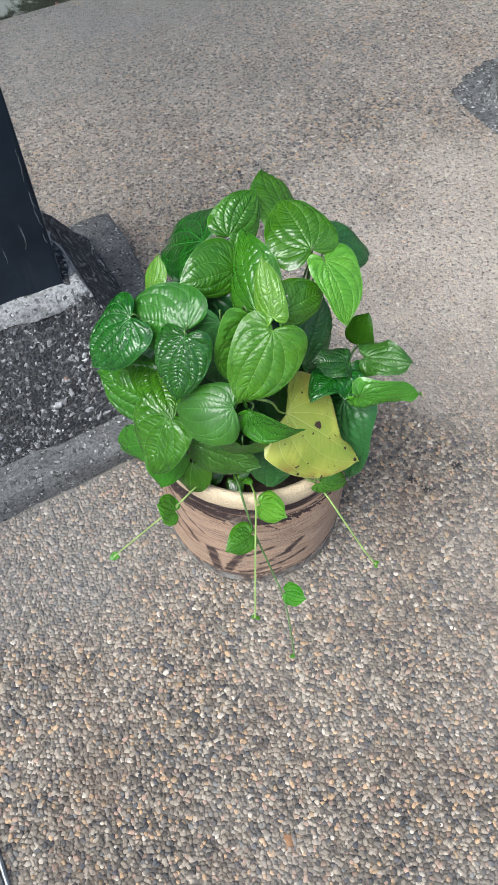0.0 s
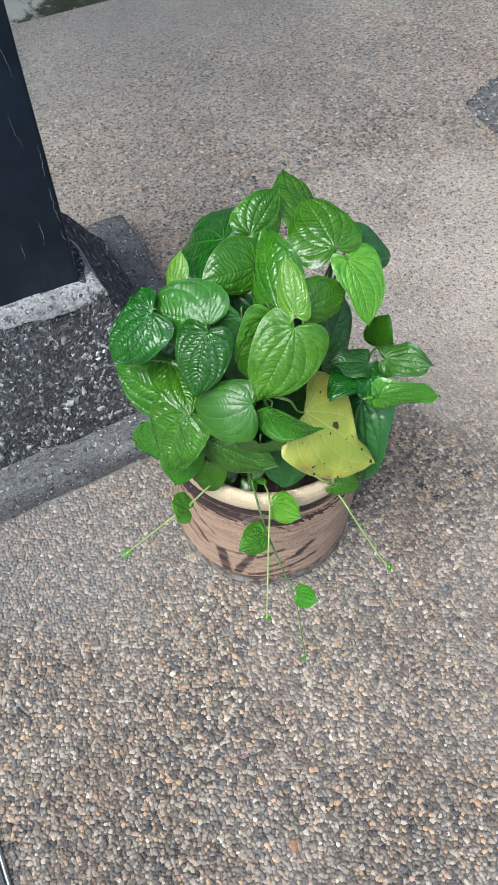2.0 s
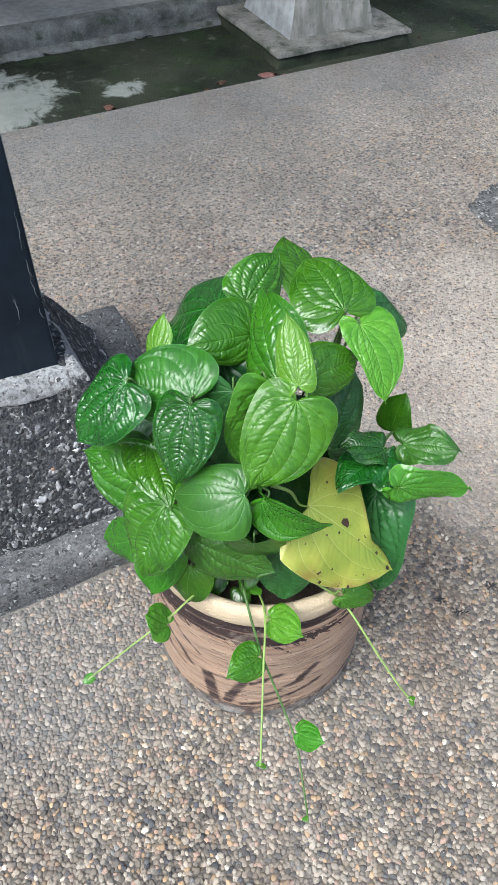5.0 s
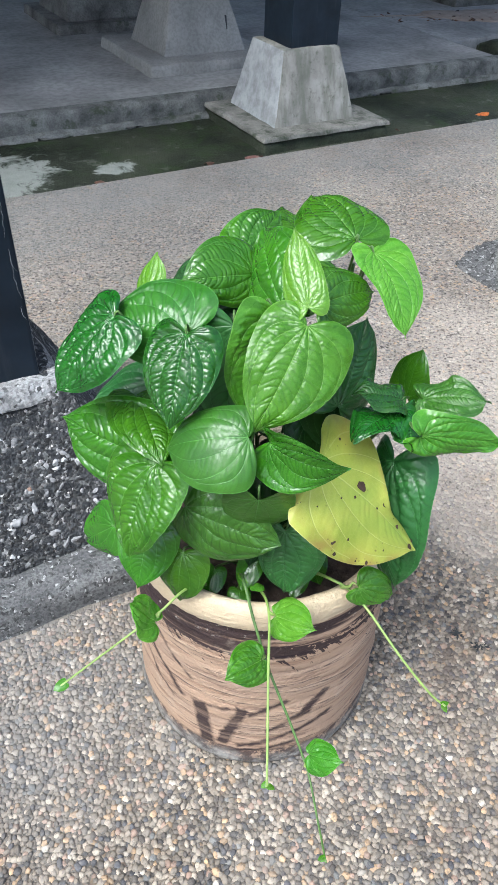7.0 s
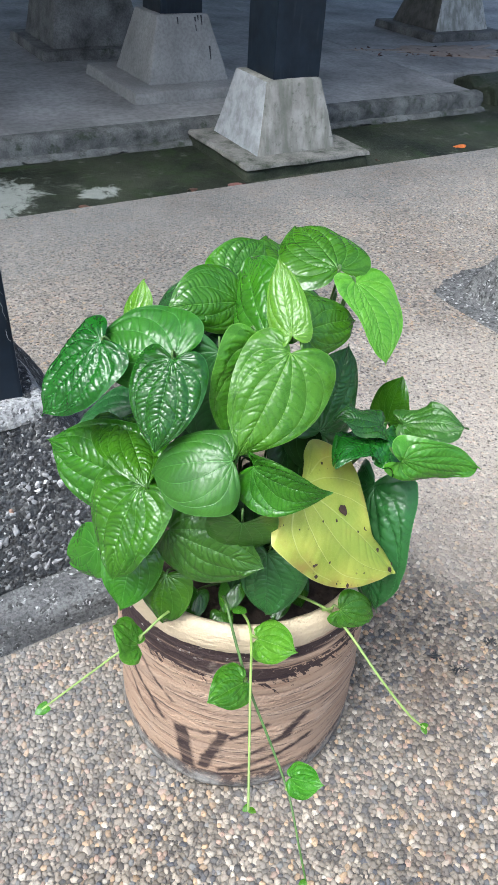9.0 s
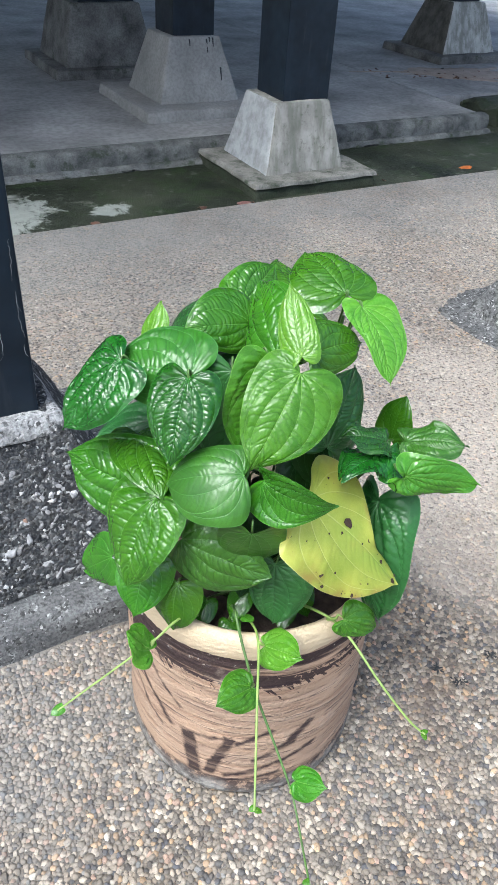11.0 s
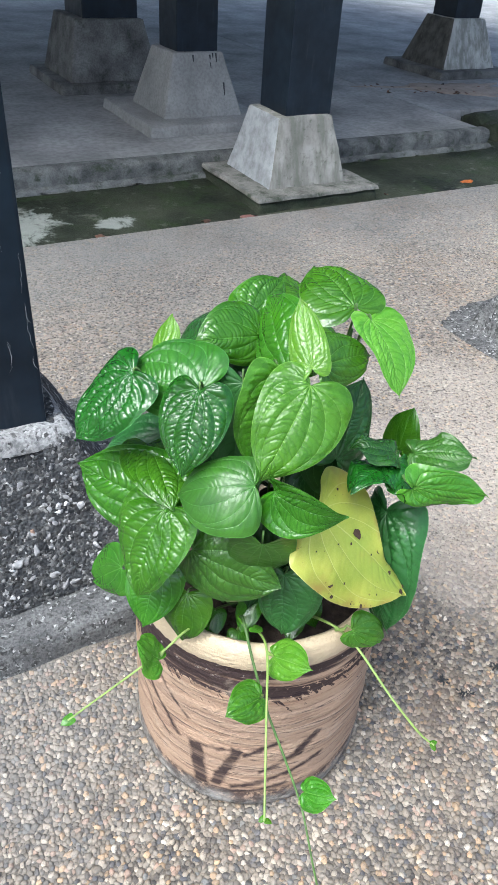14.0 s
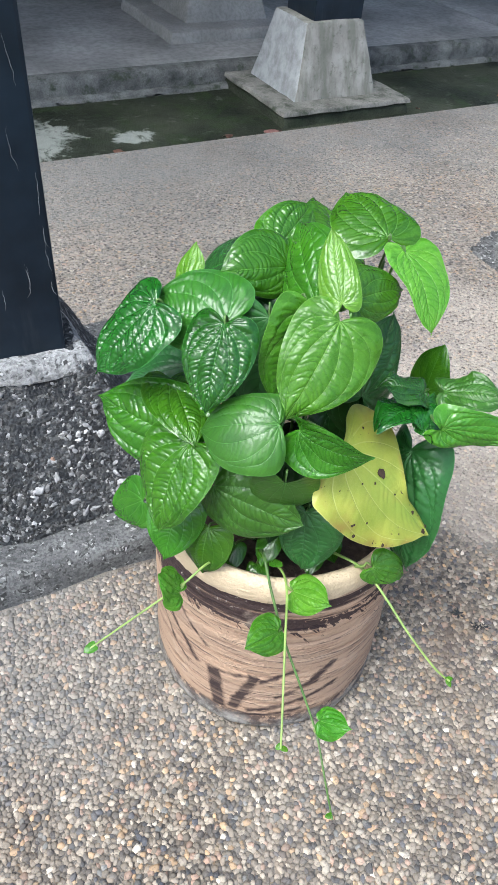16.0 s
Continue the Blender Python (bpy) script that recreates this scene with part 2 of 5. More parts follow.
def pier_material(name, low, high, side0, side1):
    """Weathered cement with run-down streaks, and another tone on the faces towards -x."""
    m = material(name, 0.85, 0.25)
    g = Graph(m)
    tall = g.node("ShaderNodeMapping")
    tall.inputs["Scale"].default_value = (1, 1, 0.16)
    g.link(g.coords(), tall.inputs["Vector"])
    col = g.mix(g.ramp(g.noise(6, 7, 0.65), [(0.32, 0.0), (0.68, 1.0)]), low, high)
    col = g.mix(g.ramp(g.noise(22, 5, 0.6, tall.outputs[0]), [(0.42, 0.6), (0.58, 0.0)]), col, (0.115, 0.118, 0.095))
    col = g.mix(g.ramp(g.noise(38, 6, 0.7), [(0.56, 0.0), (0.7, 0.6)]), col, (0.07, 0.08, 0.055))
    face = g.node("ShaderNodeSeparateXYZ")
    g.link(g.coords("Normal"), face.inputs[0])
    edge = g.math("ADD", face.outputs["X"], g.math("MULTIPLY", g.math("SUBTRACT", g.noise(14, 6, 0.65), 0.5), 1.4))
    side_tone = g.mix(g.ramp(g.noise(18, 6, 0.65), [(0.36, 0.0), (0.6, 1.0)]), side0, side1)
    col = g.mix(g.ramp(g.math("MULTIPLY", edge, -1.0), [(0.55, 0.0), (0.75, 0.9)]), col, side_tone)
    g.color(col)
    g.bump(g.math("ADD", g.noise(60, 6), g.noise(180, 3)), 0.002, 0.6)
    return m


MAT_DRAIN_FLOOR = drain_material()
MAT_PALE_SIDE = pier_material("pale_sided_concrete", (0.17, 0.168, 0.152), (0.37, 0.36, 0.335), (0.24, 0.25, 0.258), (0.40, 0.415, 0.435))
MAT_DARK_SIDE = pier_material("dark_sided_concrete", (0.30, 0.30, 0.29), (0.50, 0.50, 0.48), (0.035, 0.033, 0.03), (0.10, 0.095, 0.085))
MAT_STAINED = concrete_material("dark_stained_concrete", (0.045, 0.045, 0.045), (0.20, 0.20, 0.195), 7, 0.1)
MAT_EDGE = concrete_material("eroded_slab_edge", (0.04, 0.043, 0.043), (0.19, 0.195, 0.192), 11, 0.25, 0.004)


def simple(name, col, rough=0.6, var=0.25, scale=40, bump=0.001, spec=0.5):
    m = material(name, rough, spec)
    g = Graph(m)
    n = g.noise(scale, 5)
    g.color(g.mix(g.ramp(n, [(0.3, 0.0), (0.7, 1.0)]), tuple(c * (1 - var) for c in col), tuple(min(1, c * (1 + var)) for c in col)))
    g.bump(n, bump, 0.5)
    return m


def black_paint():
    """Worn black paint with faint rubbed streaks."""
    m = material("black_paint", 0.4, 0.28)
    g = Graph(m)
    at = g.node("ShaderNodeMapping")
    at.inputs["Scale"].default_value = (1, 1, 0.12)
    g.link(g.coords(), at.inputs["Vector"])
    base = g.mix(g.ramp(g.noise(14, 6), [(0.35, 0.0), (0.7, 1.0)]), (0.006, 0.011, 0.018), (0.012, 0.021, 0.034))
    rub = g.ramp(g.noise(60, 5, 0.6, at.outputs[0]), [(0.58, 0.0), (0.75, 0.35)])
    g.color(g.mix(rub, base, (0.035, 0.045, 0.058)))
    g.rough(g.math("ADD", 0.32, g.math("MULTIPLY", g.noise(25, 4), 0.25)))
    g.bump(g.noise(40, 5), 0.0006, 0.5)
    return m


MAT_BLACK = black_paint()


# ---- building blocks ----
YAW = 31.5
CU, SU = math.cos(radians(YAW)), math.sin(radians(YAW))


def grid(u, v, z=0.0):
    """A pose on the stilt house's own grid: u along the drain, v across it."""
    return pose(u * CU - v * SU, u * SU + v * CU, z, 0, 0, YAW)


def mesh_of(name, bm, mat, smooth=True):
    me = bpy.data.meshes.new(name)
    bm.to_mesh(me)
    bm.free()
    me.materials.append(mat)
    if smooth:
        me.shade_smooth()
    return me


def part(name, bm, mat, parent, label="", smooth=True):
    ob = new(name, mesh_of(name, bm, mat, smooth))
    ob.parent = parent
    if label:
        tagged(ob, label)
    return ob


def thing(name, m, label, category, group="", kind=""):
    ob = new(name)
    ob.empty_display_size = 0.05
    ob.matrix_world = m
    return tagged(ob, label, category, group, kind)


def solid(name, bm, mat, m, label, category, group="", kind="", smooth=True):
    ob = new(name, mesh_of(name, bm, mat, smooth))
    ob.matrix_world = m
    return tagged(ob, label, category, group, kind)


def frustum(half0, half1, z0, z1, bevel=0.01, rough=0.0, cuts=0, seed=0, off=(0, 0)):
    """A square block from z0 to z1, half widths (x, y) at foot and head, with rounded and uneven edges."""
    bm = bmesh.new()
    bmesh.ops.create_cube(bm, size=2)
    for v in bm.verts:
        top = v.co.z > 0
        hx, hy = half1 if top else half0
        v.co = Vector((v.co.x * hx + off[0] * top, v.co.y * hy + off[1] * top, z1 if top else z0))
    if bevel:
        bmesh.ops.bevel(bm, geom=bm.edges[:], offset=bevel, segments=2, affect="EDGES", profile=0.6)
    if cuts:
        bmesh.ops.subdivide_edges(bm, edges=bm.edges[:], cuts=cuts, use_grid_fill=True)
    if rough:
        for v in bm.verts:
            p = v.co * 9 + Vector((seed * 7.3, seed * 3.1, 0))
            v.co += rough * noise.noise_vector(p) + 0.4 * rough * noise.noise_vector(v.co * 34)
    return bm


# ---- the setting ----
def block(u0, u1, v0, v1, z0, z1, bevel=0.01, cuts=0, rough=0.0, seed=0):
    hu, hv = (u1 - u0) / 2, (v1 - v0) / 2
    return frustum((hu, hv), (hu, hv), z0, z1, bevel, rough, cuts, seed), grid((u0 + u1) / 2, (v0 + v1) / 2)


bm = bmesh.new()
bmesh.ops.create_grid(bm, x_segments=8, y_segments=8, size=300)
solid("ground", bm, concrete_material("earth", (0.07, 0.06, 0.045), (0.13, 0.11, 0.085), 0.8), pose(0, 0, -0.16), "bare brown earth around the paved yard", "ground", kind="structure")

bm, m = block(-9, 9, -8, 1.80, -0.15, 0.0, 0.006)
pavement = solid("pavement", bm, MAT_PAVE, m, "grey exposed-aggregate pavement with worn pebbles", "pavement", kind="structure", smooth=False)
bm, m = block(-9, 9, 1.78, 2.62, -0.16, -0.055, 0.0)
solid("drain_floor", bm, MAT_DRAIN_FLOOR, m, "dark mossy damp drain floor beside the slab", "drain", kind="structure", smooth=False)
bm, m = block(-9, 2.90, 2.55, 12, -0.15, 0.03, 0.012)
floor_slab = solid("floor_slab", bm, MAT_SLAB, m, "pale grey concrete slab under the stilt house", "floor", kind="structure", smooth=False)


def worn_edge(length, depth, z0, z1, wear, seed):
    """A strip whose front and top are crumbled and rounded: along x, its back at y = 0."""
    bm = bmesh.new()
    n = int(length / 0.018)
    ring = [(0.0, z1), (-0.45, z1 + 0.001), (-0.85, z1 - 0.004), (-1.0, z1 - 0.018), (-1.04, 0.65 * z1 + 0.35 * z0), (-1.05, 0.4 * z1 + 0.6 * z0), (-1.06, z0)]
    rows = []
    for i in range(n + 1):
        x = length * i / n
        row = []
        for j, (y, z) in enumerate(ring):
            p = Vector((x * 9, j * 0.8, seed))
            k = wear * (noise.noise(p) + 0.6 * noise.noise(p * 2.7) + 0.4 * noise.noise(p * 6.1))
            row.append(bm.verts.new((x, y * depth + k * (j > 0), z + 0.6 * k * (0 < j < 6))))
        rows.append(row)
    for a, b in zip(rows, rows[1:]):
        for j in range(len(ring) - 1):
            bm.faces.new((a[j], a[j + 1], b[j + 1], b[j]))
    bmesh.ops.recalc_face_normals(bm, faces=bm.faces)
    return bm


rim = part("slab_edge", worn_edge(5.36, 0.07, -0.075, 0.034, 0.011, 2.0), MAT_EDGE, floor_slab, "crumbled dark-stained slab edge")
rim.matrix_basis = m.inverted() @ grid(-2.45, 2.558)
rim = part("slab_foot", worn_edge(5.36, 0.05, -0.075, -0.036, 0.008, 5.0), MAT_EDGE, floor_slab, "low worn cement fillet below the slab")
rim.matrix_basis = m.inverted() @ grid(-2.45, 2.502)
bm, m = block(2.902, 9, 2.93, 12, -0.15, 0.03, 0.012)
solid("floor_slab_far", bm, MAT_SLAB, m, "pale grey concrete slab beyond the recess", "floor", kind="structure", smooth=False)

bm, m = block(3.02, 4.6, 2.5, 2.90, -0.15, 0.045, 0.09, 8, 0.03, 3)
solid("mossy_block", bm, MAT_DRAIN, m, "rounded moss-covered concrete block beyond the slab", "block")


def ragged(outline, depth, seed, wild=0.25):
    """A thin uneven patch with a ragged rim, from corners on the house's grid."""
    bm = bmesh.new()
    pts = [Vector(p) for p in outline]
    c = sum(pts, Vector((0, 0))) / len(pts)
    rim = []
    n = 10 * len(pts)
    for i in range(n):
        f = i / n * len(pts)
        a, w = int(f), f - int(f)
        p = pts[a % len(pts)].lerp(pts[(a + 1) % len(pts)], w) - c
        k = 1 + wild * noise.noise(Vector((i * 0.33, seed, 0))) + 0.5 * wild * noise.noise(Vector((i * 0.9, seed, 4)))
        rim.append(p * k)
    top = [bm.verts.new((p.x, p.y, depth)) for p in rim]
    inner = [bm.verts.new((p.x * 0.5, p.y * 0.5, depth * 1.5)) for p in rim]
    low = [bm.verts.new((p.x * 1.01, p.y * 1.01, -0.002)) for p in rim]
    for i in range(n):
        j = (i + 1) % n
        bm.faces.new((top[i], top[j], inner[j], inner[i]))
        bm.faces.new((low[i], low[j], top[j], top[i]))
    bm.faces.new(inner)
    bmesh.ops.recalc_face_normals(bm, faces=bm.faces)
    return bm, c


def cut_plinth(corners, h, seed):
    """A low plinth over an outline with a cut corner, its rim crumbled."""
    bm, c = ragged(corners, h, seed, 0.09)
    bmesh.ops.translate(bm, verts=bm.verts, vec=(c.x, c.y, 0))
    return bm


def pedestal(u, v, z0, plinth, plinth_h, foot, head, top, mats, label, seed, rough=0.003, outline=None):
    base = thing("concrete_pedestal", grid(u, v, z0), label, "pedestal", "pedestals under the stilt house")
    part("plinth", cut_plinth(outline, plinth_h, seed) if outline else frustum((plinth, plinth), (plinth - 0.012, plinth - 0.012), -0.1, plinth_h, 0.014, 2 * rough, 12, seed), mats[0], base)
    part("pier", frustum((foot, foot), (head, head), plinth_h - 0.005, top, 0.012, rough, 10, seed + 5), mats[1], base)
    return base


def post(u, v, z0, half, label):
    bm = frustum((half, half), (half, half), 0, 2.6 - z0, 0.006, 0, 0)
    return solid("timber_post", bm, MAT_BLACK, grid(u, v, z0), label, "post", "posts of the stilt house", smooth=False)


ROUGH_PEDESTAL = pedestal(-0.255, 0.485, 0, 0.325, 0.05, 0.245, 0.125, 0.29, (MAT_PLINTH, MAT_ROUGH), "dark weathered concrete pedestal with exposed pebbles, beside the pot", 1, 0.006)
NEAR_POST = post(-0.255, 0.485, 0.285, 0.1025, "black-painted scratched timber post on a rough pedestal")
drain_pedestal = pedestal(1.435, 2.25, 0, 0.305, -0.012, 0.2, 0.13, 0.265, (MAT_DRAIN, MAT_PALE_SIDE), "pale stained concrete pedestal standing in the mossy drain", 2)
part("plinth_cap", frustum((0.303, 0.303), (0.298, 0.298), -0.014, 0.002, 0.004, 0.004, 14, 9), concrete_material("stained_concrete", (0.085, 0.085, 0.075), (0.27, 0.262, 0.24), 8, 0.3), drain_pedestal, "pale worn top of the plinth")
post(1.457, 2.25, 0.26, 0.11, "black-painted square timber post above the drain")
dripped = pedestal(1.372, 3.17, 0.03, 0.35, 0.05, 0.22, 0.135, 0.33, (MAT_PIER_DRY, MAT_PIER_DRY), "pale grey concrete pedestal on the slab", 3)
MAT_DRIP = simple("dripped_black_paint", (0.012, 0.014, 0.018), 0.45, 0.3, 60)
for x, z, length in ((0.062, 0.29, 0.06), (0.096, 0.305, 0.04), (0.078, 0.315, 0.022), (0.125, 0.17, 0.06), (-0.03, 0.305, 0.03)):
    y = -(0.22 - (z - 0.05) * 0.3036)
    part("paint_drip", frustum((0.0022, 0.0012), (0.0045, 0.0015), -length / 2, length / 2, 0.0008), MAT_DRIP, dripped, "run of black paint").matrix_basis = pose(x, y, z, -math.degrees(math.atan(0.3036)))
post(1.38, 3.17, 0.355, 0.11, "black-painted timber post with dripped paint at its foot")
pedestal(1.25, 4.15, 0.03, 0.36, 0.05, 0.275, 0.205, 0.36, (MAT_STAINED, MAT_STAINED), "dark stained concrete pedestal deep under the house", 4)
post(1.27, 4.15, 0.385, 0.165, "black-painted timber post deep under the house")
pedestal(3.95, 4.05, 0.03, 0.35, 0.05, 0.25, 0.15, 0.36, (MAT_STAINED, MAT_DARK_SIDE), "concrete pedestal with one pale and one dark face", 5)
post(3.95, 4.05, 0.385, 0.12, "black-painted timber post on a pale pedestal")
pedestal(1.425, 0.545, 0, 0.315, 0.005, 0.245, 0.125, 0.29, (MAT_GRITTY, MAT_GRITTY), "dark weathered concrete pedestal at the yard's edge", 6, 0.003, [(-0.325, -0.32), (0.325, -0.32), (0.325, 0.339), (-0.135, 0.339), (-0.26, 0.30), (-0.325, 0.255)])
post(1.415, 0.555, 0.285, 0.1025, "black-painted timber post at the yard's edge")
# unseen underside of the house, added and sized to shade slab and drain
bm, m = block(-9, 5.4, 1.55, 9.0, 2.6, 2.72, 0.0)
solid("ceiling", bm, simple("dark_underside", (0.09, 0.07, 0.055), 0.8, 0.3, 8), m, "unseen dark underside of the stilt house, added for its shade", "ceiling", kind="structure", smooth=False)

# ---- pot ----
POT = Vector((0.0113, -0.025, 0.0))
POT_H = 0.327


def wall_radius(z):
    return 0.159 - 0.004 * (z / POT_H)


STROKES = ((-114, 0.128, -109.5, 0.043, 0.0095), (-94, 0.135, -103, 0.05, 0.0075), (-92, 0.125, -75, 0.152, 0.004), (-56, 0.15, -74, 0.105, 0.006),
           (-96, 0.052, -52, 0.098, 0.004), (-103, 0.034, -70, 0.058, 0.0035), (-84, 0.088, -64, 0.118, 0.003), (-150, 0.2, -122, 0.12, 0.003),
           (-165, 0.19, -128, 0.105, 0.0022), (-140, 0.225, -118, 0.165, 0.0018), (-118, 0.125, -94, 0.133, 0.0022))


def pot_material():
    m = material("brushed_clay", 0.78, 0.15)
    g = Graph(m)
    pos = g.coords("Object")
    sep = g.node("ShaderNodeSeparateXYZ")
    g.link(pos, sep.inputs[0])
    ang = g.math("ARCTAN2", sep.outputs["Y"], sep.outputs["X"])
    z = sep.outputs["Z"]
    lean = g.math("ADD", z, g.math("MULTIPLY", g.math("SINE", g.math("ADD", ang, 0.6)), 0.014))
    along = g.node("ShaderNodeCombineXYZ")
    g.link(g.math("MULTIPLY", ang, 0.024), along.inputs["X"])
    g.link(g.math("MULTIPLY", lean, 2.6), along.inputs["Y"])
    streak = g.noise(44, 4, 0.5, along.outputs[0], 0.2)
    broad = g.noise(9, 4, 0.5, along.outputs[0], 0.4)
    clay = g.mix(g.ramp(streak, [(0.3, 0.0), (0.7, 1.0)]), (0.32, 0.205, 0.14), (0.48, 0.345, 0.245))
    clay = g.mix(g.ramp(broad, [(0.4, 0.0), (0.65, 0.5)]), clay, (0.27, 0.205, 0.165))
    clay = g.mix(g.ramp(streak, [(0.585, 0.0), (0.61, 0.85), (0.62, 0.85), (0.64, 0.0)]), clay, (0.075, 0.05, 0.048))
    clay = g.mix(g.ramp(streak, [(0.385, 0.0), (0.40, 0.6), (0.408, 0.6), (0.425, 0.0)]), clay, (0.12, 0.08, 0.07))
    # brushed dark strokes, each from one (angle, height) to another
    raggedness = g.math("MULTIPLY", g.math("SUBTRACT", g.noise(70, 4, 0.65), 0.5), 0.013)
    strokes = None
    for a0, z0, a1, z1, w in STROKES:
        x0, x1 = radians(a0) * 0.158, radians(a1) * 0.158
        size = math.hypot(x1 - x0, z1 - z0)
        dx, dz = (x1 - x0) / size, (z1 - z0) / size
        rx, rz = g.math("SUBTRACT", g.math("MULTIPLY", ang, 0.158), x0), g.math("SUBTRACT", z, z0)
        run = g.math("ADD", g.math("MULTIPLY", rx, dx), g.math("MULTIPLY", rz, dz))
        side = g.math("ABSOLUTE", g.math("SUBTRACT", g.math("MULTIPLY", rx, dz), g.math("MULTIPLY", rz, dx)))
        past = g.math("MAXIMUM", g.math("SUBTRACT", run, size), g.math("MULTIPLY", run, -1.0))
        gap = g.math("ADD", g.math("MAXIMUM", g.math("SUBTRACT", side, w), past), raggedness)
        ink = g.ramp(g.math("ADD", g.math("MULTIPLY", gap, 30.0), 0.5), [(0.42, 0.92), (0.57, 0.0)])
        strokes = ink if strokes is None else g.math("MAXIMUM", strokes, ink)
    wipe = g.ramp(g.noise(30, 5, 0.6, along.outputs[0], 0.5), [(0.36, 0.6), (0.5, 1.0)])
    clay = g.mix(g.math("MULTIPLY", strokes, wipe), clay, (0.026, 0.018, 0.022))
    # dark glaze band below the lip, ragged and dripping
    rag = g.math("ADD", g.math("MULTIPLY", g.noise(15, 6, 0.75, along.outputs[0]), 0.085), g.math("MULTIPLY", g.noise(85, 4, 0.7), 0.045))
    drip = g.node("ShaderNodeCombineXYZ")
    g.link(g.math("MULTIPLY", g.math("ADD", ang, g.math("MULTIPLY", z, 4.0)), 2.2), drip.inputs["X"])
    g.link(g.math("MULTIPLY", z, 3.0), drip.inputs["Y"])
    rag = g.math("ADD", rag, g.ramp(g.noise(9, 3, 0.6, drip.outputs[0]), [(0.52, 0.0), (0.7, 0.045)]))
    low = g.math("GREATER_THAN", g.math("ADD", z, rag), 0.31)
    high = g.math("LESS_THAN", g.math("SUBTRACT", z, g.math("MULTIPLY", g.noise(50, 3), 0.015)), 0.284)
    band = g.math("MULTIPLY", low, high)
    band = g.math("MULTIPLY", band, g.ramp(g.noise(26, 4, 0.6, along.outputs[0]), [(0.36, 0.0), (0.44, 1.0)]))
    clay = g.mix(g.math("MULTIPLY", band, 0.92), clay, (0.022, 0.014, 0.019))
    chips = g.math("MULTIPLY", g.ramp(g.noise(110, 4, 0.7), [(0.62, 0.0), (0.66, 0.9)]), g.ramp(z, [(0.262, 0.0), (0.278, 1.0)]))
    clay = g.mix(chips, clay, (0.56, 0.52, 0.47))
    cream = g.mix(g.noise(45, 5), (0.46, 0.355, 0.235), (0.64, 0.53, 0.375))
    clay = g.mix(g.math("SUBTRACT", 1.0, high), clay, cream)
    foot = g.math("ADD", z, g.math("MULTIPLY", g.noise(22, 5), 0.04))
    grey = g.mix(g.ramp(g.noise(55, 6, 0.7), [(0.38, 0.0), (0.6, 1.0)]), (0.07, 0.064, 0.062), (0.30, 0.29, 0.27))
    smear = g.math("MULTIPLY", g.ramp(g.math("ADD", z, g.math("MULTIPLY", g.noise(26, 6, 0.7, along.outputs[0]), 0.06)), [(0.068, 1.0), (0.085, 0.0)]), g.ramp(g.noise(70, 5, 0.7), [(0.42, 0.0), (0.5, 0.85)]))
    clay = g.mix(smear, clay, (0.045, 0.032, 0.035))
    clay = g.mix(g.ramp(foot, [(0.040, 0.92), (0.058, 0.0)]), clay, grey)
    clay = g.mix(g.ramp(g.noise(16, 6, 0.7), [(0.6, 0.0), (0.75, 0.45)]), clay, (0.50, 0.42, 0.34))
    g.color(clay)
    g.bump(g.math("ADD", g.math("MULTIPLY", streak, 1.2), g.noise(200, 3)), 0.004, 0.7)
    return m


MAT_POT = pot_material()
MAT_SOIL = simple("dark_soil", (0.05, 0.033, 0.025), 0.95, 0.5, 90, 0.01)

pot = thing("plant_pot", pose(*POT), "tan clay cylinder pot with dark brushed glaze streaks", "plant pot")
bm = bmesh.new()
profile = [(0.138, 0.0), (0.152, 0.003), (0.159, 0.012)] + [(wall_radius(z) + 0.0012 * math.sin(z * 140) * math.sin(z * 37), z) for z in np.linspace(0.02, 0.292, 30)]
profile += [(0.1575, 0.300), (0.158, 0.312), (0.156, 0.321), (0.152, 0.326), (0.147, 0.3265), (0.1425, 0.323), (0.140, 0.314), (0.139, 0.25)]
N = 120
rings = []
for k, (r, z) in enumerate(profile):
    ring = []
    for i in range(N):
        a = 2 * math.pi * i / N
        wob = 0.0018 * noise.noise(Vector((math.cos(a) * 2.5, math.sin(a) * 2.5, z * 9))) + 0.0006 * noise.noise(Vector((math.cos(a) * 14, math.sin(a) * 14, z * 70)))
        ring.append(bm.verts.new(((r + wob) * math.cos(a), (r + wob) * math.sin(a), z)))
    rings.append(ring)
for a, b in zip(rings, rings[1:]):
    for i in range(N):
        bm.faces.new((a[i], a[(i + 1) % N], b[(i + 1) % N], b[i]))
bm.faces.new(list(reversed(rings[0])))
bmesh.ops.recalc_face_normals(bm, faces=bm.faces)
lip = [f for f in bm.faces if f.calc_center_median().z > 0.284 or (f.calc_center_median().to_2d().length < 0.142 and f.calc_center_median().z > 0.1)]
rim_bm = bm.copy()
middle = {f.index for f in lip}
bmesh.ops.delete(bm, geom=lip, context="FACES")
rim_bm.faces.ensure_lookup_table()
bmesh.ops.delete(rim_bm, geom=[f for f in rim_bm.faces if f.index not in middle], context="FACES")
part("body", bm, MAT_POT, pot)
part("rim", rim_bm, MAT_POT, pot, "thick rounded cream rim")

bm = bmesh.new()
bmesh.ops.create_circle(bm, cap_ends=True, radius=0.141, segments=40)
bmesh.ops.subdivide_edges(bm, edges=bm.edges[:], cuts=1)
bmesh.ops.triangulate(bm, faces=bm.faces[:])
for _ in range(3):
    bmesh.ops.subdivide_edges(bm, edges=bm.edges[:], cuts=1, use_grid_fill=True)
for v in bm.verts:
    v.co.z += 0.007 * noise.noise(v.co * 30) + 0.006 * noise.noise(v.co * 90)
solid("potting_soil", bm, MAT_SOIL, pose(*POT.to_2d(), 0.262), "dark damp crumbly soil filling the pot", "soil")


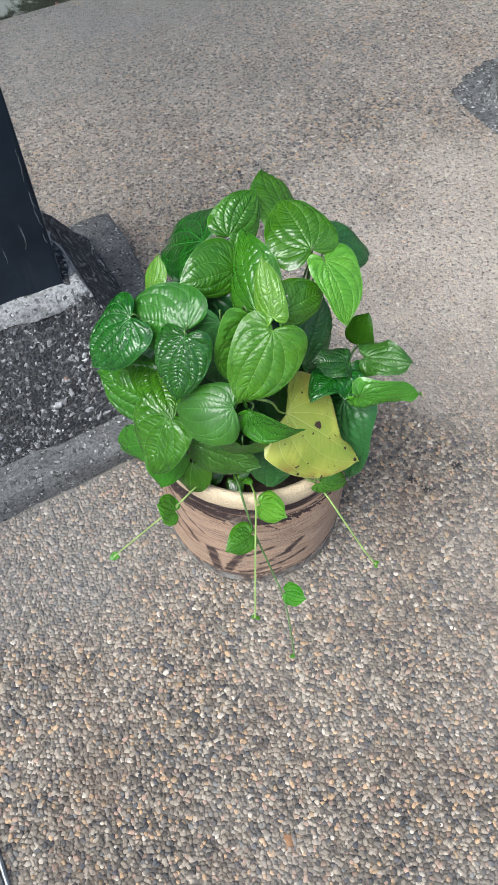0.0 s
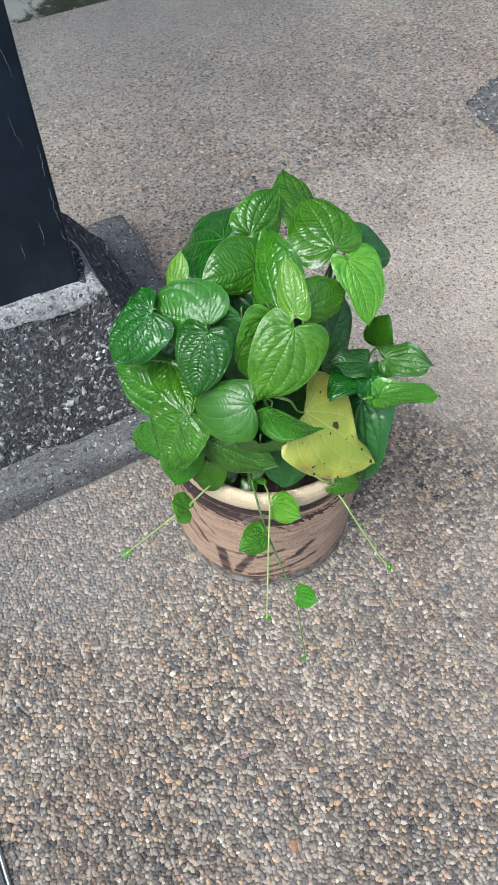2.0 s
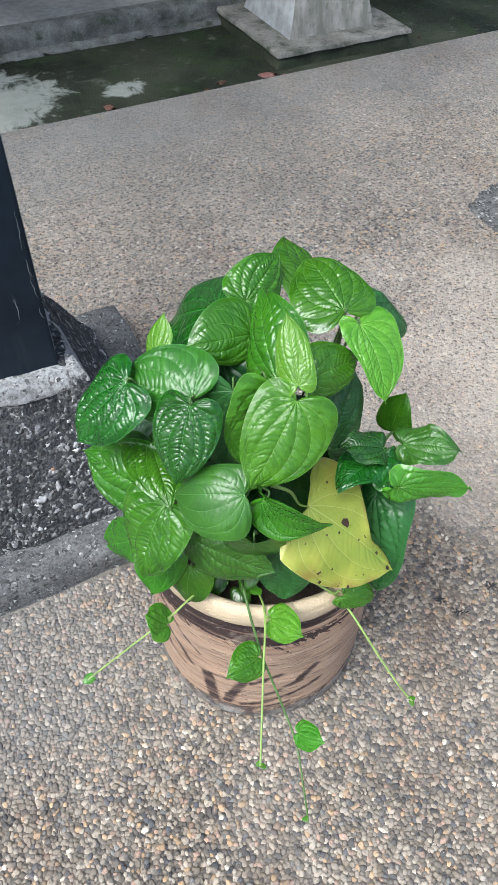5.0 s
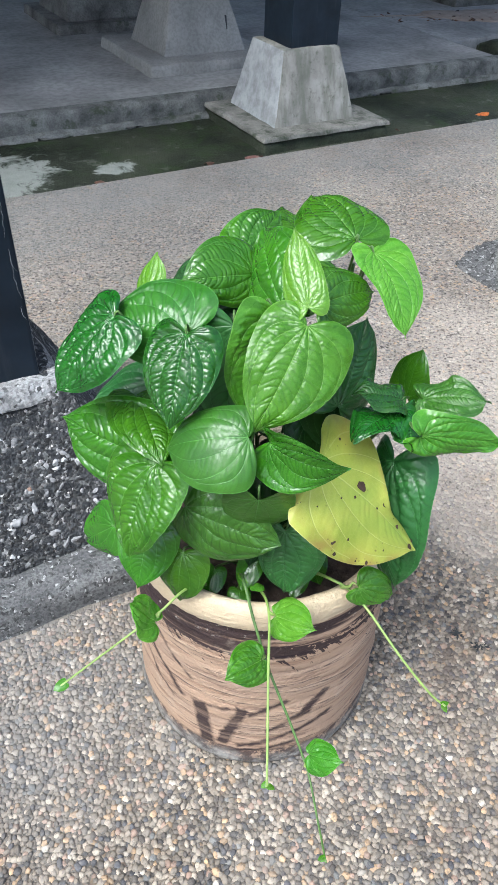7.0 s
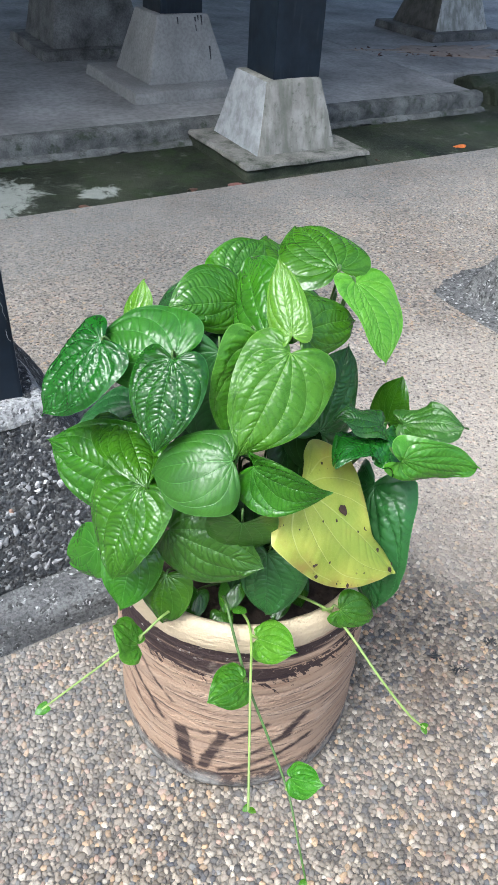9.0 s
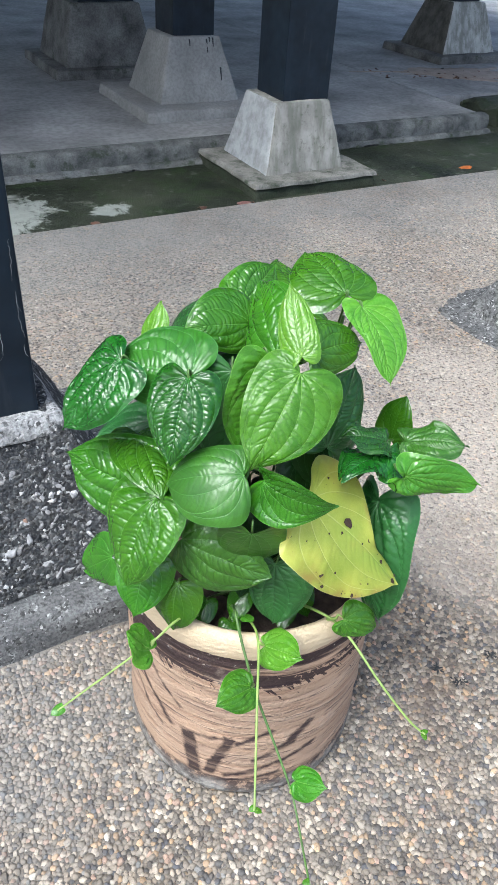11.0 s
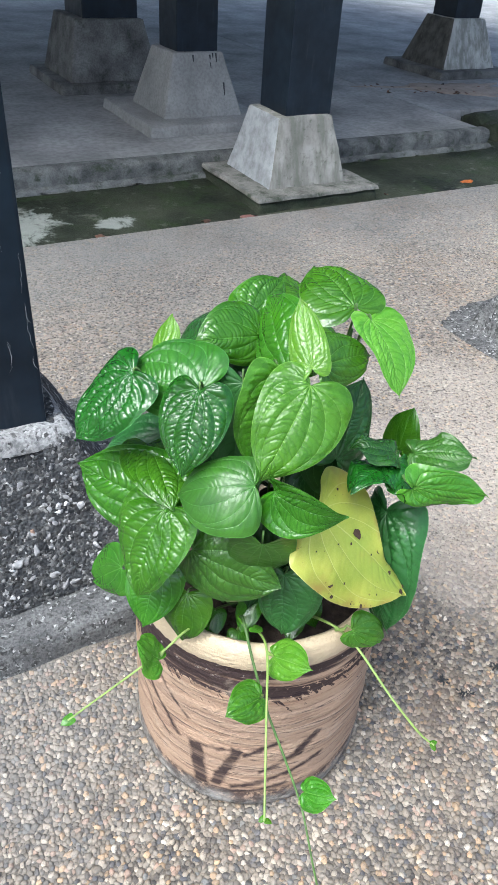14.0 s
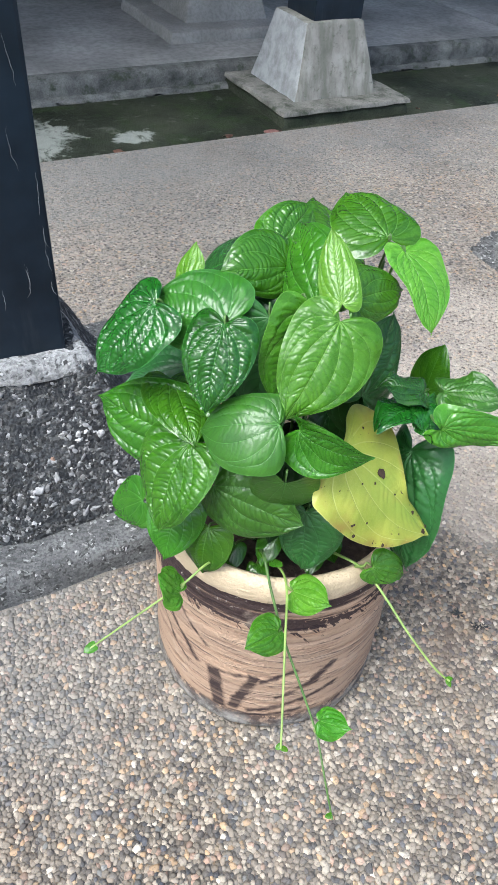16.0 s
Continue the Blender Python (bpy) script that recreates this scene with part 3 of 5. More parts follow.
# ---- leaves ----
KNOTS = [(0, 0), (0.07, -0.07), (0.22, -0.14), (0.38, -0.11), (0.48, 0.02), (0.505, 0.19), (0.485, 0.37), (0.42, 0.55), (0.315, 0.71), (0.168, 0.85), (0.052, 0.94), (0, 1.0)]
# the pairs of veins that leave a leaf's base, bow outwards and turn towards its tip
ARCS = ([(0, 0), (0.035, 0.06), (0.105, 0.2), (0.165, 0.36), (0.185, 0.52), (0.165, 0.68), (0.105, 0.82), (0.04, 0.93), (0, 1.0)],
        [(0, 0), (0.09, 0.05), (0.2, 0.14), (0.3, 0.28), (0.34, 0.42), (0.33, 0.56), (0.275, 0.69), (0.19, 0.81)],
        [(0, 0), (0.14, 0.015), (0.29, 0.06), (0.395, 0.15), (0.43, 0.26), (0.435, 0.38), (0.405, 0.5)])


def curve(knots, n):
    """A smooth line through the knots, n + 1 places along it."""
    k = len(knots)
    p = np.array(knots, dtype=float)
    f = np.linspace(0, k - 1, n + 1)
    a = np.minimum(f.astype(int), k - 2)
    w = (f - a)[:, None]
    p0, p1, p2, p3 = (p[np.clip(a + i, 0, k - 1)] for i in (-1, 0, 1, 2))
    return 0.5 * (2 * p1 + (p2 - p0) * w + (2 * p0 - 5 * p1 + 4 * p2 - p3) * w * w + (3 * p1 - p0 - 3 * p2 + p3) * w ** 3)


def margin(t, waist=0.0):
    """The half margin of a heart-shaped leaf, t from the base round the lobe (0) to the tip (1); waist draws it in."""
    line = curve(KNOTS, 640)
    f = np.linspace(0, 1, 641)
    x, y = np.maximum(np.interp(t, f, line[:, 0]), 0), np.interp(t, f, line[:, 1])
    if waist:
        x = x * (1 - waist * np.exp(-((y - 0.66) / 0.27) ** 2))
        y = np.where(y < 0, 2 * y, y)
    return x, y


def leaf_point(x, y, length, width, cup, droop, lopside=0.0, lobe=0.0, sway=0.0):
    """Bends the flat place (x, y) of a leaf across (cup), along (droop) and sideways (sway)."""
    cup = cup if abs(cup) > 1e-3 else 1e-3
    droop = droop if abs(droop) > 1e-3 else 1e-3
    k = 2 * cup / width
    x = x * width * np.where(x > 0, 1 + lopside, 1 - lopside)
    y = np.where(y < 0, y * (1 + lobe), y)
    return np.stack([np.sin(k * x) / k + sway * y * y, np.sin(droop * y) / droop, -(1 - np.cos(k * x)) / k - (1 - np.cos(droop * y)) / droop], -1) * length


def nearest(px, py, lines):
    """Distance from each place to the nearest of the sampled lines."""
    pts = np.concatenate(lines).astype(np.float32)
    best = np.full(len(px), 9.0, np.float32)
    for k in range(0, len(pts), 400):
        q = pts[k:k + 400]
        best = np.minimum(best, ((px[:, None] - q[None, :, 0]) ** 2 + (py[:, None] - q[None, :, 1]) ** 2).min(1))
    return np.sqrt(best)


def venation(px, py, variant):
    """Fields of a leaf's veins at flat places: offsets from the arcs, distance to the main veins, to the cross veins, to the finest."""
    r = random.Random(100 + variant)
    offs = np.full((len(px), 3), 9.0)
    mains, rungs, fine = [np.stack([np.zeros(240), np.linspace(0, 1, 240)], 1)], [], []
    for side in (-1, 1):
        arcs = []
        for i, knots in enumerate(ARCS):
            wide = r.uniform(0.9, 1.1)
            arc = curve(knots, 240)
            arc[:, 0] *= wide
            arcs.append(arc)
            mains.append(arc * (side, 1))
            here = (px * side >= 0) & (py > 0) & (py < arc[-1, 1] + 0.02)
            lean = np.gradient(arc[:, 0]) / np.maximum(np.gradient(arc[:, 1]), 1e-5)
            dx = np.abs(px) - np.interp(py, arc[:, 1], arc[:, 0])
            offs[here, i] = (dx / np.sqrt(1 + np.interp(py, arc[:, 1], lean) ** 2))[here]
        mid = np.stack([np.zeros(241), np.linspace(0, 1, 241)], 1)
        mx, my = margin(np.linspace(0.0, 1, 241))
        rim = np.stack([mx, my], 1)[60:]
        lobe = curve([(0, 0), (0.14, -0.045), (0.27, -0.075), (0.38, -0.05)], 80)
        rungs.append(lobe * (side, 1))
        for inner, outer, rise in ((mid, arcs[0], 0.11), (arcs[0], arcs[1], 0.06), (arcs[1], arcs[2], 0.035), (arcs[2], rim, 0.05), (arcs[1], rim, 0.05), (arcs[0], rim, 0.05), (lobe, rim, -0.05)):
            f = r.uniform(0.1, 0.2)
            last = None
            while f < 0.97:
                a = inner[int(f * (len(inner) - 1))]
                aim = a[1] + rise * r.uniform(0.75, 1.25) + 0.12 * max(0.0, a[1] - 0.5) * (rise > 0)
                b = outer[np.argmin(np.abs(outer[:, 1] - aim) + 0.35 * np.abs(outer[:, 0] - a[0]))]
                gap = math.hypot(*(b - a))
                if outer is rim and inner is not lobe and any(c is not inner and c[-1, 1] > a[1] and np.interp(a[1], c[:, 1], c[:, 0]) > a[0] + 0.01 for c in arcs):
                    f += 0.06
                    continue
                if 0.03 < gap < 0.4:
                    w = np.linspace(0, 1, 36)[:, None]
                    nrm = np.array((-(b - a)[1], (b - a)[0]))
                    bow = r.uniform(-0.16, 0.02)
                    line = a + (b - a) * w + nrm * (bow * np.sin(math.pi * w) + r.uniform(-0.04, 0.04) * np.sin(2 * math.pi * w))
                    rungs.append(line * (side, 1))
                    if last is not None:
                        for g in (0.28, 0.5, 0.74):
                            i, j = int(35 * min(0.95, g + r.uniform(-0.1, 0.1))), int(35 * min(0.95, g + r.uniform(-0.1, 0.1)))
                            fine.append((last[i] + (line[j] - last[i]) * np.linspace(0, 1, 16)[:, None]) * (side, 1))
                    last = line
                f += r.uniform(0.036, 0.085)
    return offs, nearest(px, py, mains), nearest(px, py, rungs), nearest(px, py, fine + rungs)


FIELDS = {}


def leaf_mesh(length, bend, relief, wave, seed, nt=80, nq=22, waist=0.0):
    """A leaf blade, puffed up between its veins: its places across (q) and along (t) as UV, its veins as attributes."""
    t = np.linspace(0, 1, nt + 1)[1:-1]
    q = np.linspace(-1, 1, 2 * nq + 1)
    T, Q = (np.concatenate([[0], g.ravel(), [1]]) for g in np.meshgrid(t, q, indexing="ij"))
    Q[0] = Q[-1] = 0
    ex, ey = margin(T)
    if waist:
        wx, wy = margin(T, waist)
        ex, ey = np.where(Q < 0, wx, ex), np.where(Q < 0, wy, ey)
    x, y = Q * ex, T ** 1.3 * (1 - np.abs(Q)) + ey * np.abs(Q)
    key = (nt, nq, waist, seed % 7)
    if key not in FIELDS:
        FIELDS[key] = venation(x, y, seed % 7)
    offs, d1, d2, d3 = FIELDS[key]
    fade = np.minimum(1, T * 6) * np.minimum(1, (1 - T) * 6) * np.minimum(1, 0.25 + (1 - np.abs(Q)) * 5)
    warp = np.array([noise.noise(Vector((a * 3.2, b * 3.2, seed * 1.9))) for a, b in zip(x, y)])
    uneven = np.array([noise.noise(Vector((a * 6 + 9, b * 6, seed * 0.7))) for a, b in zip(x, y)])
    h = relief * fade * (0.017 * (1 - np.exp(-d1 / 0.03)) + 0.0108 * (1 + 0.8 * uneven) * (1 - np.exp(-d2 / 0.0075)) + 0.0050 * (1 - np.exp(-d3 / 0.005)) + 0.006 * uneven)
    h = h + 0.02 * warp * np.minimum(1, np.abs(Q) * 2 + 0.3)
    rim = np.array([0.05 * math.sin(a * 15 + seed * 1.7 + np.sign(b)) + 0.05 * noise.noise(Vector((a * 4, float(np.sign(b)) * 2.0, seed))) + 0.02 * noise.noise(Vector((a * 13, float(np.sign(b)) * 5.0, seed))) for a, b in zip(T, Q)])
    p = leaf_point(x, y, length, *bend)
    p[:, 2] += length * (h + wave * Q * Q * rim)
    cols = 2 * nq + 1
    idx = 1 + np.arange((nt - 1) * cols).reshape(nt - 1, cols)
    quads = np.stack([idx[:-1, :-1], idx[:-1, 1:], idx[1:, 1:], idx[1:, :-1]], -1).reshape(-1, 4)
    top = len(p) - 1
    faces = [tuple(f) for f in quads.tolist()] + [(0, int(b), int(a)) for a, b in zip(idx[0, :-1], idx[0, 1:])] + [(top, int(a), int(b)) for a, b in zip(idx[-1, :-1], idx[-1, 1:])]
    me = bpy.data.meshes.new("leaf")
    me.from_pydata(p.tolist(), [], faces)
    at = np.empty(len(me.loops), np.int32)
    me.loops.foreach_get("vertex_index", at)
    uv = me.uv_layers.new(name="leaf")
    uv.data.foreach_set("uv", np.stack([0.5 + 0.5 * Q, T], 1)[at].astype(np.float32).ravel())
    for name, values in (("flat", np.stack([x, y, offs[:, 0]], 1)), ("arcs", np.stack([offs[:, 1], offs[:, 2], d2], 1))):
        held = me.attributes.new(name, "FLOAT_VECTOR", "POINT")
        held.data.foreach_set("vector", values.astype(np.float32).ravel())
    held = me.attributes.new("relief", "FLOAT", "POINT")
    held.data.foreach_set("value", np.full(len(p), min(relief, 1.6), np.float32))
    me.shade_smooth()
    return me


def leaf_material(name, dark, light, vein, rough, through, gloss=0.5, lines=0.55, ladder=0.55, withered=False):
    m = material(name, rough, gloss)
    g = Graph(m)
    tex = g.node("ShaderNodeUVMap")
    tex.uv_map = "leaf"
    sep = g.node("ShaderNodeSeparateXYZ")
    g.link(tex.outputs[0], sep.inputs[0])
    q = g.math("MULTIPLY", g.math("ABSOLUTE", g.math("SUBTRACT", sep.outputs["X"], 0.5)), 2.0)

    def field(key):
        n, parts = g.node("ShaderNodeAttribute"), g.node("ShaderNodeSeparateXYZ")
        n.attribute_name = key
        g.link(n.outputs["Vector"], parts.inputs[0])
        return parts.outputs

    flat, arcs = field("flat"), field("arcs")

    def line(offset, half, strength):
        return g.ramp(g.math("DIVIDE", g.math("ABSOLUTE", offset), half), [(0.45, strength), (1.0, 0.0)])

    taper = g.math("MULTIPLY_ADD", flat["Y"], -0.006, 0.0085)
    veins = line(flat["X"], taper, 1.0)
    for offset, strength in ((flat["Z"], 0.85), (arcs["X"], 0.75), (arcs["Y"], 0.6)):
        veins = g.math("MAXIMUM", veins, line(offset, g.math("MULTIPLY", taper, 0.72), strength))
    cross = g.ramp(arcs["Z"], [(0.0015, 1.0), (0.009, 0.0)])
    margin_line = g.ramp(q, [(0.984, 0.0), (0.998, 1.0)])
    rnd = g.node("ShaderNodeObjectInfo").outputs["Random"]
    blotch = g.ramp(g.noise(26, 4), [(0.3, 0.0), (0.72, 1.0)])
    col = g.mix(blotch, dark, light)
    net = g.cells(330, "DISTANCE_TO_EDGE").outputs["Distance"]
    col = g.mix(g.ramp(net, [(0.0, 0.14), (0.07, 0.0)]), col, vein)
    # cross veins darker: their pigment, plus crease shade put into the colour
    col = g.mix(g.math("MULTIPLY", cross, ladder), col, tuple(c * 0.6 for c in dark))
    col = g.mix(g.math("MULTIPLY", veins, lines), col, vein)
    col = g.mix(g.math("MULTIPLY", margin_line, 0.7), col, vein)
    col = g.mix(g.ramp(g.noise(9, 3), [(0.55, 0.0), (0.8, 0.25)]), col, tuple(min(1, c * 1.7) for c in light))
    if withered:
        core = g.math("MULTIPLY", g.ramp(q, [(0.05, 1.0), (0.8, 0.0)]), g.ramp(g.noise(16, 4), [(0.36, 0.15), (0.62, 1.0)]))
        col = g.mix(g.math("MULTIPLY", core, 0.8), col, (0.20, 0.33, 0.045))
        rust = g.math("MULTIPLY", g.ramp(q, [(0.72, 0.0), (1.0, 1.0)]), g.ramp(g.noise(38, 5), [(0.44, 0.0), (0.66, 0.9)]))
        col = g.mix(rust, col, (0.23, 0.135, 0.035))
        tan = g.ramp(g.noise(22, 5), [(0.56, 0.0), (0.74, 0.5)])
        col = g.mix(tan, col, (0.36, 0.27, 0.055))
        freckle = g.math("MULTIPLY", g.ramp(g.cells(230).outputs["Distance"], [(0.10, 1.0), (0.24, 0.0)]), g.ramp(g.noise(34, 3), [(0.54, 0.0), (0.62, 0.85)]))
        col = g.mix(freckle, col, (0.09, 0.055, 0.02))
        col = g.mix(g.math("MULTIPLY", veins, 0.25), col, vein)
    tone = g.node("ShaderNodeHueSaturation")
    g.link(g.math("ADD", 0.484, g.math("MULTIPLY", rnd, 0.02)), tone.inputs["Hue"])
    g.link(g.math("ADD", 0.88, g.math("MULTIPLY", rnd, 0.24)), tone.inputs["Value"])
    tone.inputs["Saturation"].default_value = 0.99
    g.link(col, tone.inputs["Color"])
    col = tone.outputs["Color"]
    g.color(col)
    g.rough(g.math("ADD", rough - 0.05, g.math("MULTIPLY", g.noise(60, 4), 0.12)))
    tight = g.math("MULTIPLY", g.cells(280, "SMOOTH_F1").outputs["Distance"], -1.0)
    height = g.math("ADD", g.math("MULTIPLY", tight, 0.6), g.math("MULTIPLY", g.noise(170, 3, 0.5), 0.8))
    size = g.node("ShaderNodeAttribute")
    size.attribute_name = "relief"
    n = g.node("ShaderNodeBump", Distance=0.0014)
    g.link(g.math("MULTIPLY", size.outputs["Fac"], 0.33), n.inputs["Strength"])
    g.link(height, n.inputs["Height"])
    g.bump(g.math("MULTIPLY", veins, -1.0), 0.0004, 0.6, n.outputs["Normal"])
    thin = g.node("ShaderNodeBsdfTranslucent")
    g.link(g.mix(0.5, col, tuple(min(1, c * 1.6) for c in light)), thin.inputs["Color"])
    both = g.node("ShaderNodeMixShader", Fac=through)
    g.link(g.b.outputs[0], both.inputs[1])
    g.link(thin.outputs[0], both.inputs[2])
    g.link(both.outputs[0], g.t.nodes["Material Output"].inputs["Surface"])
    return m


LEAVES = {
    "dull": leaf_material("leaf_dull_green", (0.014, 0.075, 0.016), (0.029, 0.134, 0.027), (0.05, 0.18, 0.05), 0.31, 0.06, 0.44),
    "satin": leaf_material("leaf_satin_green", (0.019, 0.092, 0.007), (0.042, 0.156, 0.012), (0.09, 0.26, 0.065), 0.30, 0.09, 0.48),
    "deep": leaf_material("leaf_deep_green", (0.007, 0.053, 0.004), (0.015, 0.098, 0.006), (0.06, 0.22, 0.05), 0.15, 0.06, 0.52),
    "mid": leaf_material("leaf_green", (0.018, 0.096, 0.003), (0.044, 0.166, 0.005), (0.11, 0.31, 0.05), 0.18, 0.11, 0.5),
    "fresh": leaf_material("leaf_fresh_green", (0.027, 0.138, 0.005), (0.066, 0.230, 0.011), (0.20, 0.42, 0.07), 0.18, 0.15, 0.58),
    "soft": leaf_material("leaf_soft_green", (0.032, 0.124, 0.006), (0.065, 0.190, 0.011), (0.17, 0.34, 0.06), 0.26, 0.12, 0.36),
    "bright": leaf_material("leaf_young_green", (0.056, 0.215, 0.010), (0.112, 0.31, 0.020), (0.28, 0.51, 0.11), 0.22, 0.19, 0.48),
    # for inner leaves: the bush's inner shade is put into this green
    "shaded": leaf_material("leaf_shaded_green", (0.004, 0.026, 0.005), (0.009, 0.046, 0.009), (0.03, 0.10, 0.03), 0.32, 0.02, 0.25),
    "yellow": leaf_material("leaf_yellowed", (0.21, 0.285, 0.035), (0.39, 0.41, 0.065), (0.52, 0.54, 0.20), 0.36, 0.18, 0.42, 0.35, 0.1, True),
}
MAT_STEM = simple("stem_green", (0.215, 0.315, 0.075), 0.45, 0.25, 60, 0.0005)
MAT_STEM_DARK = simple("stem_dark_green", (0.075, 0.145, 0.035), 0.5, 0.3, 60, 0.0005)


def tube(points, r0, r1, sides=8, per=6):
    """A tapering round stem through the points."""
    pts = [Vector(p) for p in points]
    line = []
    for a in range(len(pts) - 1):
        p = [pts[min(max(i, 0), len(pts) - 1)] for i in (a - 1, a, a + 1, a + 2)]
        for s in range(per):
            w = s / per
            line.append(0.5 * (2 * p[1] + (p[2] - p[0]) * w + (2 * p[0] - 5 * p[1] + 4 * p[2] - p[3]) * w * w + (3 * p[1] - p[0] - 3 * p[2] + p[3]) * w ** 3))
    line.append(pts[-1])
    bm = bmesh.new()
    rows = []
    for i, p in enumerate(line):
        d = (line[min(i + 1, len(line) - 1)] - line[max(i - 1, 0)]).normalized()
        x = d.orthogonal().normalized() if not rows else (last - last.dot(d) * d).normalized()
        last, y = x, d.cross(x)
        r = r0 + (r1 - r0) * i / (len(line) - 1)
        rows.append([bm.verts.new(p + r * (math.cos(2 * math.pi * k / sides) * x + math.sin(2 * math.pi * k / sides) * y)) for k in range(sides)])
    for a, b in zip(rows, rows[1:]):
        for k in range(sides):
            bm.faces.new((a[k], a[(k + 1) % sides], b[(k + 1) % sides], b[k]))
    bm.faces.new(list(reversed(rows[0])))
    bm.faces.new(rows[-1])
    return bm


PLANT_AT = pose(*POT.to_2d(), 0.262)
plant = thing("leafy_plant", PLANT_AT, "bushy green plant with glossy heart-shaped leaves in a clay pot", "plant")
COUNT = [0]


def leaf(base, length, az, el, roll, bend, tone, relief=1.0, wave=0.5, stalk=True, small=False, root=None, label="", waist=0.0, deep=False):
    """One heart-shaped leaf: where its stalk joins it, its midrib's heading and slope, its roll, and its width and bends (see leaf_point)."""
    COUNT[0] += 1
    a, e, r = radians(az), radians(el), radians(roll)
    d = Vector((math.cos(e) * math.cos(a), math.cos(e) * math.sin(a), math.sin(e)))
    x = Vector((math.sin(a), -math.cos(a), 0))
    n = x.cross(d)
    x, n = x * math.cos(r) + n * math.sin(r), n * math.cos(r) - x * math.sin(r)
    me = leaf_mesh(length, bend, relief, wave, COUNT[0], *((72, 18) if small and length > 0.028 else (32, 9) if small else (40, 12) if deep else (144, 34)), waist)
    me.materials.append(LEAVES[tone])
    ob = new("leaf", me)
    ob.parent = plant
    if label:
        tagged(ob, label)
    m = Matrix((x, d, n)).transposed().to_4x4()
    m.translation = base
    ob.matrix_basis = PLANT_AT.inverted() @ m
    if stalk:
        b = Vector(base)
        foot = Vector(root) if root else Vector((POT.x + 0.35 * (b.x - POT.x), POT.y + 0.35 * (b.y - POT.y) + 0.01, 0.25))
        way = foot - b
        mid = b + way * 0.5 + Vector((0, 0.1, 0.05)) * way.length * (0.2 if small else 0.7)
        st = part("stalk", tube([b + d * 0.002 - n * 0.002, b - d * 0.003 - n * min(0.014, 0.14 * length), mid, foot], 0.0007 if small else 0.0008, 0.0022, 7), MAT_STEM if tone == "yellow" or small else MAT_STEM_DARK, plant)
        st.matrix_basis = PLANT_AT.inverted()
    return ob


leaf((-0.1230, -0.0960, 0.6032), 0.0911, -157.5, -37.5, 16.6, (0.88, 0.44, 0.43, 0.00, 0.01, -0.02), "deep", relief=1.5)
leaf((-0.0591, -0.1074, 0.5980), 0.0927, 165.9, 5.9, 42.1, (0.92, 0.46, 0.62, 0.19, 0.23, -0.07), "satin", relief=0.7)
leaf((-0.0591, -0.1241, 0.6081), 0.0795, -104.9, -44.5, 1.1, (0.84, 0.42, 0.43, 0.02, -0.09, -0.01), "deep", relief=1.3)
leaf((-0.1048, -0.0465, 0.5978), 0.0416, 78.7, 48.8, 23.9, (0.81, 0.48, 0.27, -0.00, 0.00, -0.01), "bright")
leaf((-0.0545, 0.0561, 0.5762), 0.1289, 140.9, -32.6, 35.0, (0.85, 0.42, 0.34, -0.00, 0.00, -0.01), "deep", relief=0.3)
leaf((-0.0092, -0.0244, 0.6111), 0.0728, -136.0, 17.5, 55.2, (0.96, 0.55, 0.64, 0.20, -0.09, 0.00), "mid")
leaf((-0.0208, 0.0443, 0.5963), 0.0759, 58.1, 21.3, -43.2, (0.87, 0.45, 0.28, -0.01, -0.11, -0.00), "mid", relief=1.4)
leaf((0.0772, -0.0335, 0.6539), 0.0822, 122.8, 19.4, 5.5, (0.98, 0.21, 0.48, -0.07, 0.07, 0.07), "mid")
leaf((0.0537, 0.0951, 0.5717), 0.1004, 107.1, 20.2, -31.7, (0.85, 0.45, 0.42, 0.00, 0.00, -0.00), "mid")
leaf((0.0921, -0.0439, 0.6476), 0.0804, -53.8, -20.9, 7.0, (0.76, -0.10, 0.70, -0.22, 0.07, 0.05), "bright")
leaf((0.0377, -0.1148, 0.6319), 0.0674, 110.3, 43.9, 28.0, (0.54, 0.45, 0.11, -0.01, -0.16, 0.02), "bright", relief=0.55, root=(0.03, -0.08, 0.6))
leaf((0.0200, -0.0891, 0.6118), 0.1083, 117.8, 28.7, 57.8, (0.78, 0.55, 0.65, 0.01, 0.00, -0.03), "mid", relief=0.8, root=(0.03, -0.07, 0.6))
leaf((0.0471, -0.1069, 0.6312), 0.0684, 38.1, 2.9, -50.1, (0.80, 0.43, 0.44, -0.11, -0.08, 0.10), "mid", root=(0.03, -0.08, 0.6))
leaf((0.0376, -0.1221, 0.6204), 0.0965, -114.5, -35.4, 24.8, (0.86, 0.29, 0.54, -0.11, -0.02, 0.03), "soft", relief=0.8, root=(0.03, -0.08, 0.59))
leaf((0.0744, -0.0846, 0.5129), 0.0882, 54.4, 54.4, -57.8, (0.85, 0.45, 0.37, 0.00, -0.00, -0.00), "dull")
leaf((-0.0045, -0.1741, 0.5448), 0.0833, -173.7, 3.4, 35.9, (0.91, 0.51, 1.15, -0.22, -0.40, -0.01), "satin", relief=0.35, root=(0.005, -0.13, 0.52))
leaf((0.0130, -0.1760, 0.5420), 0.0700, -43.0, -9.0, -90.0, (0.88, -0.58, 0.92, 0.16, 0.06, -0.03), "mid", relief=1.1, root=(-0, -0.14, 0.53))
leaf((-0.0602, -0.1640, 0.4505), 0.0945, -27.7, -3.4, -74.4, (0.97, 0.43, 0.50, 0.04, -0.21, 0.07), "satin")
leaf((0.0063, -0.1935, 0.4947), 0.0765, 110.5, -81.6, 160.7, (0.85, 0.47, 0.50, -0.03, -0.05, 0.03), "satin", relief=0.3)
